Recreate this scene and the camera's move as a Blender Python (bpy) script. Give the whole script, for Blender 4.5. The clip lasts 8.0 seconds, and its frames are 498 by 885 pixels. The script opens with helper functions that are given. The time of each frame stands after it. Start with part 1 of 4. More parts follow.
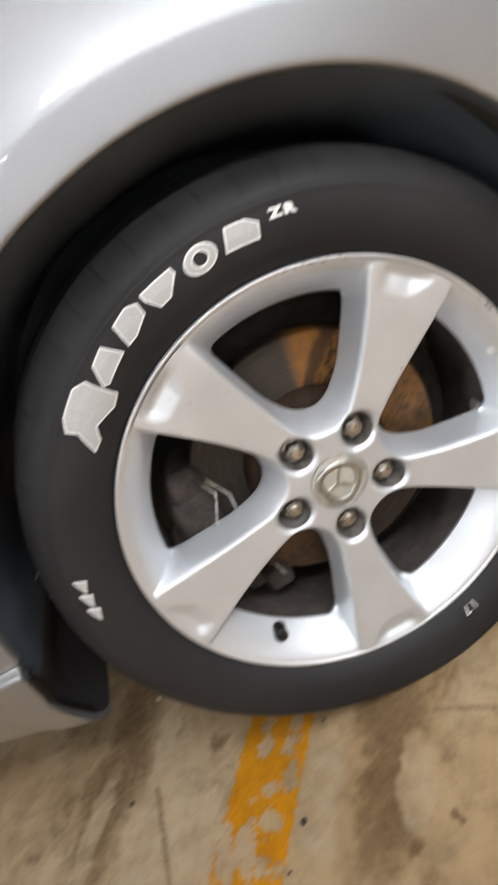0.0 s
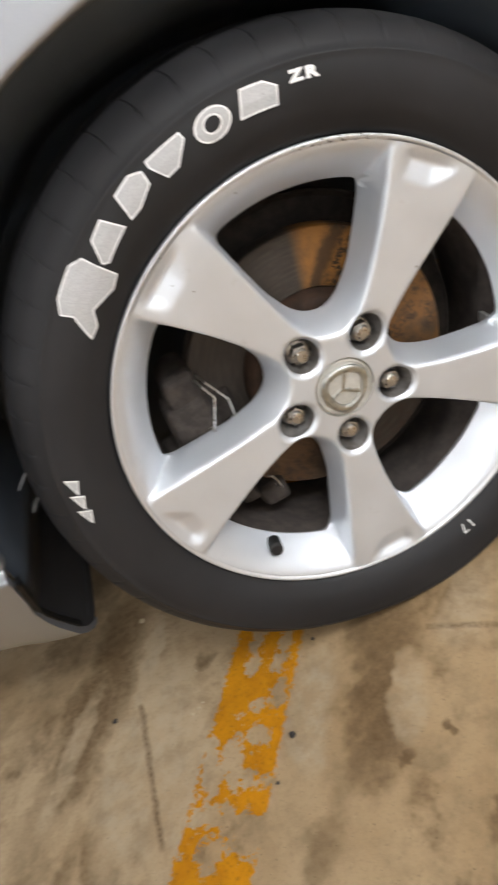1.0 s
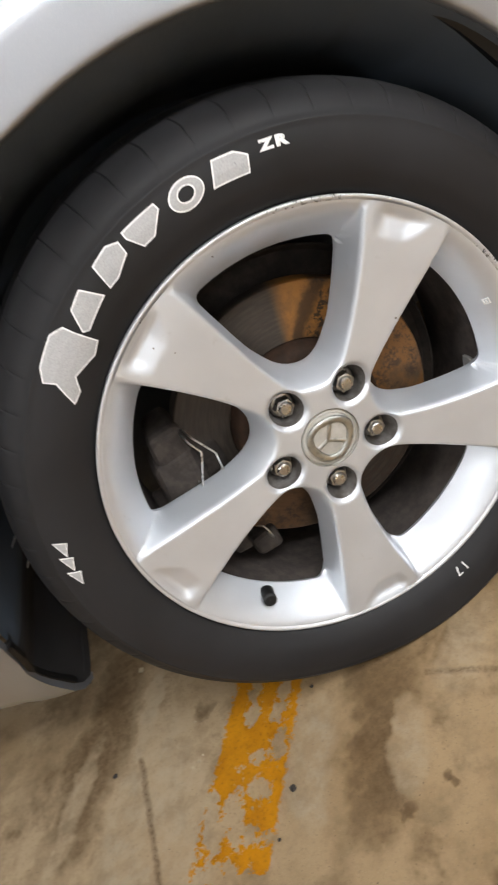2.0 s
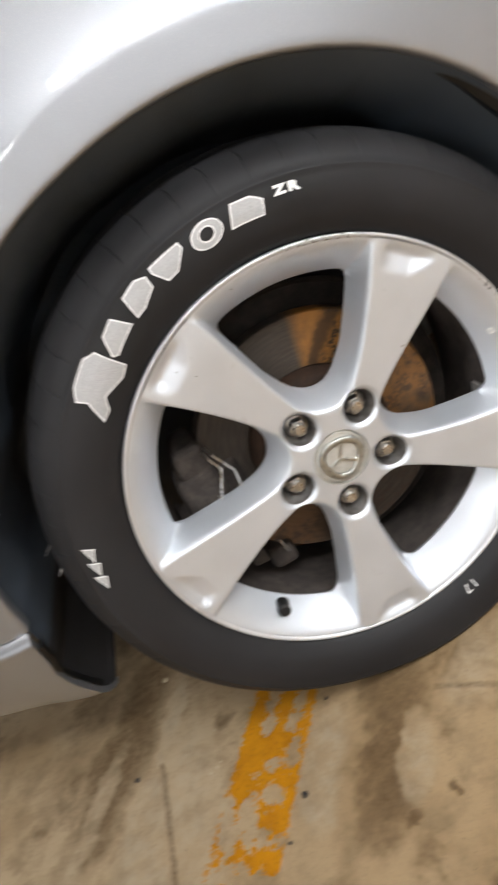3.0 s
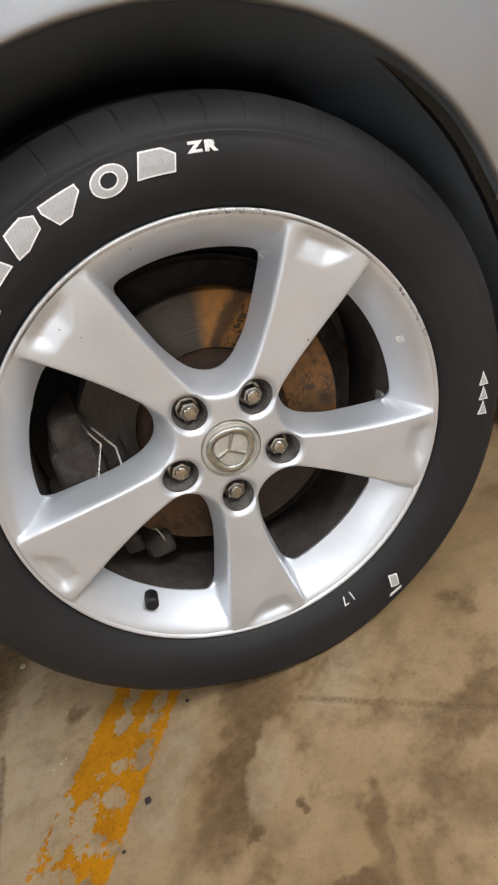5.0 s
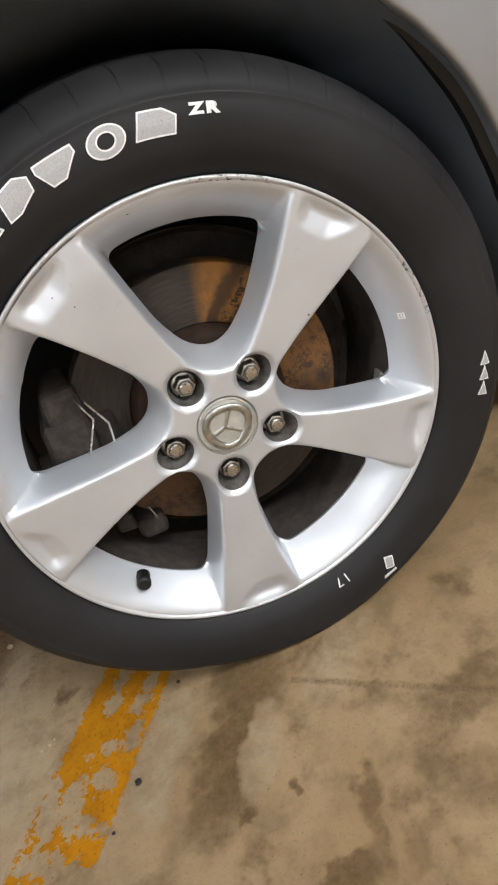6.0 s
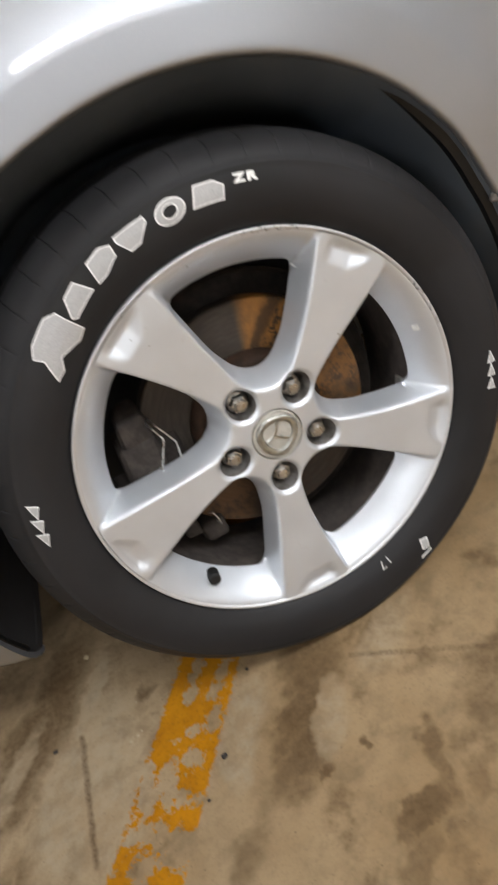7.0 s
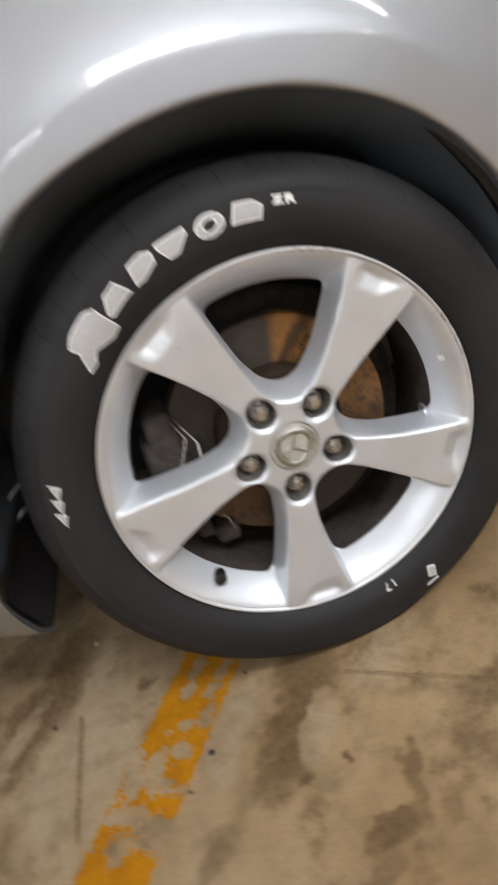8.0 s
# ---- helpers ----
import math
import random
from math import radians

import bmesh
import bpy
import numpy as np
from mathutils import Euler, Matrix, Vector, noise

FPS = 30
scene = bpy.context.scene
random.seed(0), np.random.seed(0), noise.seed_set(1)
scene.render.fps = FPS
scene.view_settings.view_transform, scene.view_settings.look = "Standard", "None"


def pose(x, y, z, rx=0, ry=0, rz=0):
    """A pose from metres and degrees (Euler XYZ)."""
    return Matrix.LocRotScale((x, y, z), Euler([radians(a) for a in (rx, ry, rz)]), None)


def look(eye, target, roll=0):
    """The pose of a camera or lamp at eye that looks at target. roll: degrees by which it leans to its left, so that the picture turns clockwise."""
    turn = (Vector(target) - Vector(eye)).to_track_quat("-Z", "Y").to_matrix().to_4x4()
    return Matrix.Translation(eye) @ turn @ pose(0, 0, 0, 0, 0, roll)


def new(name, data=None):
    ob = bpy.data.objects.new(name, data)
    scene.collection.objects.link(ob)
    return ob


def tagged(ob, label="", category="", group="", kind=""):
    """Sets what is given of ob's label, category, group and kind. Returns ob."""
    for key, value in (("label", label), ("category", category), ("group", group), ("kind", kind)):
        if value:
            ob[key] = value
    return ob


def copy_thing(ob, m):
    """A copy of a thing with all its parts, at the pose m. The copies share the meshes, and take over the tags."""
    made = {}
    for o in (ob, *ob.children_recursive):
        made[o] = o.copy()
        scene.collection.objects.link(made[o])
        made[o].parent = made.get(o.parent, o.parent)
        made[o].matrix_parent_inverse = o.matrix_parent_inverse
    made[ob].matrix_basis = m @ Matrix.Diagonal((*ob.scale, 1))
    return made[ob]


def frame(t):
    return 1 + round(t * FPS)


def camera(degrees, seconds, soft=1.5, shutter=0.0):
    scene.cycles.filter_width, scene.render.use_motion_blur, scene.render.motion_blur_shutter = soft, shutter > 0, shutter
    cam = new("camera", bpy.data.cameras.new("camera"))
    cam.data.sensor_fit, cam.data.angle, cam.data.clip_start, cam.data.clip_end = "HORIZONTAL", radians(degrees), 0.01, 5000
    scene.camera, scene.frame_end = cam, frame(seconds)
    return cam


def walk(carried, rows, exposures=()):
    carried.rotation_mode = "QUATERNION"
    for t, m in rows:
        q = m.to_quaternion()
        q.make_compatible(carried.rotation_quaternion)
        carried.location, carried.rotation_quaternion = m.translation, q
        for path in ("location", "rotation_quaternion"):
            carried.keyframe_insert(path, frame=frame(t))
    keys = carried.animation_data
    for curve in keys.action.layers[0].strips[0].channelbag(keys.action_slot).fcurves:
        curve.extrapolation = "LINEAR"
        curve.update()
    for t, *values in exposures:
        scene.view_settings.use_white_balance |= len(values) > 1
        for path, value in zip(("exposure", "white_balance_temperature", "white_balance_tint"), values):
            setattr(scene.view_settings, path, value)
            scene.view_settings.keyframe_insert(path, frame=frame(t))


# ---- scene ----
cam = camera(41.07, 8.0, soft=2.0, shutter=0.8)
PATH = [
    (0, (-0.0505, -0.5811, 0.7202), (-0.0625, 1.1999, -0.1896), -35.61),
    (0.1, (-0.0545, -0.5812, 0.7199), (-0.1198, 1.1921, -0.2026), -36.84),
    (0.2, (-0.0587, -0.5813, 0.7197), (-0.2025, 1.1837, -0.2098), -38.06),
    (0.3, (-0.0628, -0.5814, 0.7193), (-0.2394, 1.1786, -0.2141), -39.29),
    (0.4, (-0.0739, -0.5797, 0.7159), (-0.2042, 1.1751, -0.2346), -37.62),
    (0.5, (-0.0850, -0.5781, 0.7124), (-0.1697, 1.1656, -0.2634), -35.97),
    (0.6, (-0.0890, -0.5753, 0.7062), (-0.1347, 1.1500, -0.3045), -35.62),
    (0.7, (-0.0930, -0.5725, 0.7000), (-0.1126, 1.1499, -0.3165), -35.26),
    (0.8, (-0.0971, -0.5696, 0.6938), (-0.1149, 1.1268, -0.3654), -34.91),
    (0.9, (-0.1011, -0.5668, 0.6876), (-0.1455, 1.1425, -0.3497), -34.55),
    (1, (-0.1051, -0.5640, 0.6815), (-0.1267, 1.1371, -0.3701), -34.21),
    (1.1, (-0.1016, -0.5621, 0.6814), (-0.0932, 1.1267, -0.3900), -33.94),
    (1.2, (-0.0981, -0.5602, 0.6814), (-0.0637, 1.1231, -0.3982), -33.68),
    (1.3, (-0.0945, -0.5584, 0.6813), (-0.0453, 1.1230, -0.4006), -33.41),
    (1.4, (-0.0910, -0.5565, 0.6813), (-0.0457, 1.1206, -0.4075), -33.16),
    (1.5, (-0.0875, -0.5546, 0.6812), (-0.0420, 1.1298, -0.3962), -32.89),
    (1.6, (-0.0847, -0.5527, 0.6858), (-0.0497, 1.1353, -0.3862), -33.50),
    (1.7, (-0.0820, -0.5508, 0.6904), (-0.0387, 1.1506, -0.3599), -34.12),
    (2.8, (-0.0647, -0.6028, 0.6985), (-0.1831, 1.1720, -0.2157), -39.27),
    (2.9, (-0.0636, -0.6036, 0.7056), (-0.1367, 1.1700, -0.2158), -37.30),
    (3, (-0.0636, -0.6125, 0.7013), (-0.0920, 1.1843, -0.1764), -35.35),
    (3.1, (-0.0609, -0.6120, 0.6989), (-0.0618, 1.1687, -0.2116), -34.43),
    (3.2, (-0.0583, -0.6115, 0.6966), (-0.1039, 1.1565, -0.2373), -33.50),
    (3.3, (-0.0556, -0.6110, 0.6942), (-0.0667, 1.1545, -0.2455), -32.57),
    (3.4, (-0.0529, -0.6104, 0.6919), (-0.0366, 1.1466, -0.2635), -31.64),
    (3.5, (-0.0502, -0.6099, 0.6895), (0.0637, 1.1654, -0.2245), -30.71),
    (3.6, (-0.0429, -0.6100, 0.6864), (0.1043, 1.1626, -0.2281), -29.55),
    (3.7, (-0.0355, -0.6101, 0.6834), (0.1214, 1.1598, -0.2346), -28.38),
    (3.8, (-0.0283, -0.6103, 0.6803), (0.1197, 1.1566, -0.2450), -27.23),
    (3.9, (-0.0209, -0.6104, 0.6772), (0.1407, 1.1502, -0.2578), -26.07),
    (4, (-0.0136, -0.6106, 0.6740), (0.2003, 1.1450, -0.2599), -24.91),
    (4.1, (-0.0051, -0.6113, 0.6637), (0.2418, 1.1481, -0.2547), -24.96),
    (4.2, (-0.0230, -0.6122, 0.6694), (0.2645, 1.1260, -0.2771), -25.87),
    (4.3, (-0.0269, -0.6062, 0.6661), (0.2232, 1.1361, -0.2834), -25.63),
    (4.4, (-0.0307, -0.6003, 0.6628), (0.1868, 1.1355, -0.3067), -25.39),
    (4.5, (-0.0346, -0.5944, 0.6595), (0.1606, 1.1395, -0.3180), -25.15),
    (4.6, (-0.0358, -0.5929, 0.6584), (0.1535, 1.1350, -0.3306), -25.05),
    (4.7, (-0.0370, -0.5915, 0.6573), (0.1380, 1.1430, -0.3229), -24.94),
    (5.8, (-0.0497, -0.5759, 0.6453), (0.1324, 1.1372, -0.3705), -23.84),
    (5.9, (-0.0509, -0.5746, 0.6441), (0.1261, 1.1379, -0.3737), -23.74),
    (6, (-0.0520, -0.5731, 0.6431), (0.1380, 1.1277, -0.3918), -23.64),
    (6.1, (-0.0569, -0.5788, 0.6476), (0.1229, 1.1272, -0.3807), -24.66),
    (6.2, (-0.0617, -0.5845, 0.6520), (0.1223, 1.1129, -0.3895), -25.68),
    (6.3, (-0.0664, -0.5902, 0.6565), (0.0781, 1.0899, -0.4190), -26.70),
    (6.4, (-0.0713, -0.5958, 0.6609), (0.0243, 1.0948, -0.4032), -27.73),
    (6.5, (-0.0761, -0.6015, 0.6654), (-0.0241, 1.1164, -0.3574), -28.74),
    (6.6, (-0.0839, -0.6135, 0.6732), (0.0154, 1.0906, -0.3690), -28.73),
    (6.7, (-0.0919, -0.6255, 0.6810), (0.0809, 1.0767, -0.3547), -28.71),
    (6.8, (-0.0998, -0.6374, 0.6888), (0.1177, 1.0715, -0.3273), -28.69),
    (6.9, (-0.1077, -0.6494, 0.6966), (0.0924, 1.0662, -0.3116), -28.68),
    (7, (-0.1156, -0.6614, 0.7044), (0.0951, 1.0743, -0.2666), -28.66),
    (7.1, (-0.1169, -0.6622, 0.7056), (0.0666, 1.0830, -0.2538), -28.43),
    (7.2, (-0.1181, -0.6631, 0.7068), (0.0352, 1.0885, -0.2463), -28.19),
    (7.3, (-0.1194, -0.6639, 0.7081), (0.0200, 1.0993, -0.2256), -27.96),
    (7.4, (-0.1207, -0.6649, 0.7093), (0.0403, 1.1000, -0.2178), -27.71),
    (7.5, (-0.1192, -0.6678, 0.7097), (0.0246, 1.1001, -0.2143), -26.83),
    (7.6, (-0.1178, -0.6779, 0.7104), (0.0379, 1.0773, -0.2356), -26.25),
    (7.7, (-0.1164, -0.6880, 0.7111), (0.0751, 1.0731, -0.2174), -25.68),
    (7.8, (-0.1149, -0.6980, 0.7118), (0.0406, 1.0658, -0.2182), -25.10),
    (7.9, (-0.1135, -0.7081, 0.7124), (0.0303, 1.0824, -0.1670), -24.53),
    (8, (-0.0926, -0.7057, 0.6946), (0.0174, 1.0925, -0.1741), -24.00),
]
EXPOSURES = [(0, 1.02), (0.5, 1.06), (1.0, 1.06), (1.7, 0.98), (2.8, 1.05), (3.5, 1.0), (4.2, 0.87), (4.7, 0.83), (5.8, 0.88), (6.5, 0.84), (7.2, 0.82), (7.6, 0.83), (8, 0.79)]
walk(cam, [(t, look(eye, target, roll)) for t, eye, target, roll in PATH],
     exposures=EXPOSURES)

# ---- world and light ----
ZC = 0.318            # height of the wheel's axle above the floor
world = bpy.data.worlds.new("world")
scene.world = world
world.use_nodes = True
world.node_tree.nodes["Background"].inputs[0].default_value = (0.9, 0.95, 1.0, 1)
world.node_tree.nodes["Background"].inputs[1].default_value = 0.02
LAMP_POWER = 41.5
# The first two follow glints on the wing; the rest are added, unseen fill.
LAMPS = [(0.6, -1.9), (2.2, -1.9), (-2.9, -1.9), (4.0, -5.6), (-1.2, -5.4), (-1.6, 3.6), (2.0, 3.6)]


# ---- helpers of this scene ----
def mesh_of(name, verts, faces, smooth=True):
    me = bpy.data.meshes.new(name)
    me.from_pydata([tuple(v) for v in verts], [], faces)
    me.validate()
    if smooth:
        me.polygons.foreach_set("use_smooth", [True] * len(me.polygons))
    me.update()
    return me


def sharpen(me, degrees):
    """Marks edges sharper than the angle, so that smooth faces break there."""
    bm = bmesh.new()
    bm.from_mesh(me)
    bmesh.ops.recalc_face_normals(bm, faces=bm.faces)
    for e in bm.edges:
        if len(e.link_faces) == 2 and e.calc_face_angle(0) > radians(degrees):
            e.smooth = False
    bm.to_mesh(me)
    bm.free()
    return me


def part(name, data, material, parent, label=""):
    """Links a bmesh or a mesh as one mesh object under its parent."""
    if isinstance(data, bmesh.types.BMesh):
        me = bpy.data.meshes.new(name)
        data.to_mesh(me)
        data.free()
    else:
        me = data
    if material and not me.materials:
        me.materials.append(material)
    ob = new(name, me)
    if parent:
        ob.parent = parent
    if label:
        tagged(ob, label=label)
    return ob


def thing(name, label, category, place=(0, 0, 0), kind=""):
    ob = new(name)
    ob.location = place
    return tagged(ob, label=label, category=category, kind=kind)


def lathe(profile, n=96, closed=False, centre=(0, 0, ZC), a0=0.0, a1=360.0):
    """Turns (r, y) round the axle; returns verts, faces."""
    full = abs(a1 - a0 - 360) < 1e-6
    m = n if full else n + 1
    verts, faces = [], []
    for i in range(m):
        a = radians(a0 + (a1 - a0) * i / n)
        for r, y in profile:
            verts.append((centre[0] + r * math.cos(a), centre[1] + y, centre[2] + r * math.sin(a)))
    k = len(profile)
    for i in range(n):
        j = (i + 1) % m
        for p in range(k if closed else k - 1):
            q = (p + 1) % k
            faces.append((i * k + p, i * k + q, j * k + q, j * k + p))
    return verts, faces


def box_bm(x0, x1, y0, y1, z0, z1, bevel=0.0, segments=2):
    bm = bmesh.new()
    bmesh.ops.create_cube(bm, size=1.0, matrix=Matrix.Translation(((x0 + x1) / 2, (y0 + y1) / 2, (z0 + z1) / 2)) @ Matrix.Diagonal((x1 - x0, y1 - y0, z1 - z0, 1)))
    if bevel:
        bmesh.ops.bevel(bm, geom=list(bm.edges), offset=bevel, segments=segments, affect="EDGES", profile=0.5)
    return bm


def tube_mesh(name, points, radius, n=8):
    """A round bar along points, with closed ends."""
    pts = [Vector(p) for p in points]
    verts, faces = [], []
    for i, p in enumerate(pts):
        d = (pts[min(i + 1, len(pts) - 1)] - pts[max(i - 1, 0)]).normalized()
        side = d.cross(Vector((0, 1, 0.01))).normalized()
        up = side.cross(d).normalized()
        for k in range(n):
            a = 2 * math.pi * k / n
            verts.append(p + radius * (math.cos(a) * side + math.sin(a) * up))
    for i in range(len(pts) - 1):
        for k in range(n):
            faces.append((i * n + k, i * n + (k + 1) % n, (i + 1) * n + (k + 1) % n, (i + 1) * n + k))
    faces.append(tuple(range(n)))
    faces.append(tuple(range((len(pts) - 1) * n, len(pts) * n)))
    return sharpen(mesh_of(name, verts, faces), 50)


def smooth01(x):
    x = min(1.0, max(0.0, x))
    return x * x * (3 - 2 * x)


# ---- materials ----
class Graph:
    """Short hand for a material's nodes."""

    def __init__(self, name):
        self.mat = bpy.data.materials.new(name)
        self.mat.use_nodes = True
        self.nodes, self.links = self.mat.node_tree.nodes, self.mat.node_tree.links
        self.bsdf = self.nodes["Principled BSDF"]
        self.coord = self.nodes.new("ShaderNodeTexCoord").outputs["Object"]

    def put(self, socket, value):
        if isinstance(value, bpy.types.NodeSocket):
            self.links.new(value, socket)
        elif isinstance(value, tuple) and len(value) == 3 and socket.type == "RGBA":
            socket.default_value = (*value, 1)
        else:
            socket.default_value = value

    def math(self, op, a, b=0.0, c=0.0, clamp=False):
        n = self.nodes.new("ShaderNodeMath")
        n.operation, n.use_clamp = op, clamp
        for s, v in zip(n.inputs, (a, b, c)):
            self.put(s, v)
        return n.outputs[0]

    def noise(self, scale, detail=4.0, rough=0.55, vector=None, distortion=0.0):
        n = self.nodes.new("ShaderNodeTexNoise")
        self.links.new(vector or self.coord, n.inputs["Vector"])
        for k, v in (("Scale", scale), ("Detail", detail), ("Roughness", rough), ("Distortion", distortion)):
            n.inputs[k].default_value = v
        return n.outputs["Fac"]

    def ramp(self, x, lo, hi, out0=0.0, out1=1.0):
        n = self.nodes.new("ShaderNodeMapRange")
        n.interpolation_type = "SMOOTHSTEP"
        for s, v in zip(n.inputs, (x, lo, hi, out0, out1)):
            self.put(s, v)
        return n.outputs[0]

    def mix(self, f, a, b):
        n = self.nodes.new("ShaderNodeMix")
        n.data_type = "RGBA"
        self.put(n.inputs[0], f), self.put(n.inputs[6], a), self.put(n.inputs[7], b)
        return n.outputs[2]

    def scaled(self, sx, sy, sz, rz=0.0, vector=None):
        n = self.nodes.new("ShaderNodeMapping")
        self.links.new(vector or self.coord, n.inputs[0])
        n.inputs["Scale"].default_value = (sx, sy, sz)
        n.inputs["Rotation"].default_value = (0, 0, rz)
        return n.outputs[0]

    def xyz(self, vector=None):
        n = self.nodes.new("ShaderNodeSeparateXYZ")
        self.links.new(vector or self.coord, n.inputs[0])
        return n.outputs

    def bump(self, height, strength, distance=0.001):
        n = self.nodes.new("ShaderNodeBump")
        n.inputs["Strength"].default_value, n.inputs["Distance"].default_value = strength, distance
        self.links.new(height, n.inputs["Height"])
        self.links.new(n.outputs[0], self.bsdf.inputs["Normal"])

    def set(self, **values):
        for k, v in values.items():
            self.put(self.bsdf.inputs[k.replace("_", " ")], v)
        return self.mat


def car_paint():
    g = Graph("silver_car_paint")
    big, flake = g.noise(2.2, 3), g.noise(1400, 1)
    col = g.mix(g.ramp(big, 0.35, 0.7), (0.320, 0.331, 0.350), (0.354, 0.366, 0.386))
    col = g.mix(g.ramp(flake, 0.45, 0.75, 0, 0.25), col, (0.44, 0.44, 0.455))
    dust = g.noise(9, 6, 0.65)
    g.bump(flake, 0.03, 0.0002)
    return g.set(Base_Color=col, Metallic=0.80, Roughness=g.ramp(dust, 0.3, 0.8, 0.49, 0.53), Coat_Weight=1.0, Coat_Roughness=g.ramp(dust, 0.3, 0.8, 0.05, 0.07))


def alloy_paint():
    g = Graph("silver_alloy_paint")
    big, fine, dirt = g.noise(14, 3), g.noise(900, 2), g.noise(60, 6, 0.7)
    col = g.mix(g.ramp(big, 0.3, 0.7), (0.640, 0.671, 0.712), (0.690, 0.721, 0.762))
    col = g.mix(g.ramp(dirt, 0.62, 0.8, 0, 0.25), col, (0.25, 0.23, 0.2))
    g.bump(fine, 0.04, 0.0003)
    return g.set(Base_Color=col, Metallic=0.71, Roughness=g.ramp(big, 0.2, 0.8, 0.46, 0.52), Coat_Weight=0.08, Coat_Roughness=0.25)


def scuffed_lip():
    """The rim's outer edge, with kerb rash on two stretches of it."""
    g = Graph("scuffed_alloy_lip")
    x, y, z = g.xyz()
    ang = g.math("ARCTAN2", g.math("SUBTRACT", z, ZC), x)
    rash = 0.0
    for mid, half in ((1.18, 0.24), (0.22, 0.20), (-0.62, 0.05), (1.95, 0.012)):
        rash = g.math("MAXIMUM", rash, g.ramp(g.math("ABSOLUTE", g.math("SUBTRACT", ang, mid)), half * 0.7, half, 1, 0))
    grit = g.ramp(g.noise(170, 6, 0.75), 0.52, 0.64)
    f = g.math("MULTIPLY", rash, grit)
    col = g.mix(f, (0.66, 0.67, 0.69), (0.13, 0.125, 0.12))
    g.bump(g.math("MULTIPLY", f, -1.0), 0.6, 0.0008)
    return g.set(Base_Color=col, Metallic=0.65, Roughness=g.ramp(f, 0, 1, 0.48, 0.8))


def rubber(name, base, rough, tint=(0.03, 0.03, 0.032)):
    g = Graph(name)
    big, fine = g.noise(7, 4), g.noise(420, 4, 0.7)
    col = g.mix(g.ramp(big, 0.3, 0.75), base, tint)
    g.bump(fine, 0.18, 0.0004)
    return g.set(Base_Color=col, Roughness=g.ramp(big, 0.3, 0.7, rough - 0.06, rough + 0.06), Specular_IOR_Level=0.32)


def plastic_liner():
    g = Graph("black_liner_plastic")
    big, fine = g.noise(6, 5, 0.6), g.noise(300, 3)
    col = g.mix(g.ramp(big, 0.4, 0.75), (0.046, 0.058, 0.074), (0.066, 0.080, 0.098))
    g.bump(fine, 0.2, 0.0005)
    return g.set(Base_Color=col, Roughness=g.ramp(big, 0.3, 0.7, 0.5, 0.7))


def white_marking():
    g = Graph("white_tyre_paint")
    stripe = g.noise(1.0, 2, vector=g.scaled(700, 90, 700, 0.5))
    wear = g.noise(240, 5, 0.7)
    col = g.mix(g.ramp(stripe, 0.35, 0.7, 0, 0.6), (0.44, 0.44, 0.44), (0.32, 0.32, 0.325))
    col = g.mix(g.ramp(wear, 0.60, 0.72, 0, 0.8), col, (0.2, 0.2, 0.2))
    g.bump(stripe, 0.2, 0.0004)
    return g.set(Base_Color=col, Roughness=0.6)


def white_edge():
    g = Graph("white_tyre_paint_edge")
    col = g.mix(g.ramp(g.noise(180, 4), 0.55, 0.75), (0.80, 0.80, 0.79), (0.55, 0.55, 0.54))
    return g.set(Base_Color=col, Roughness=0.55)


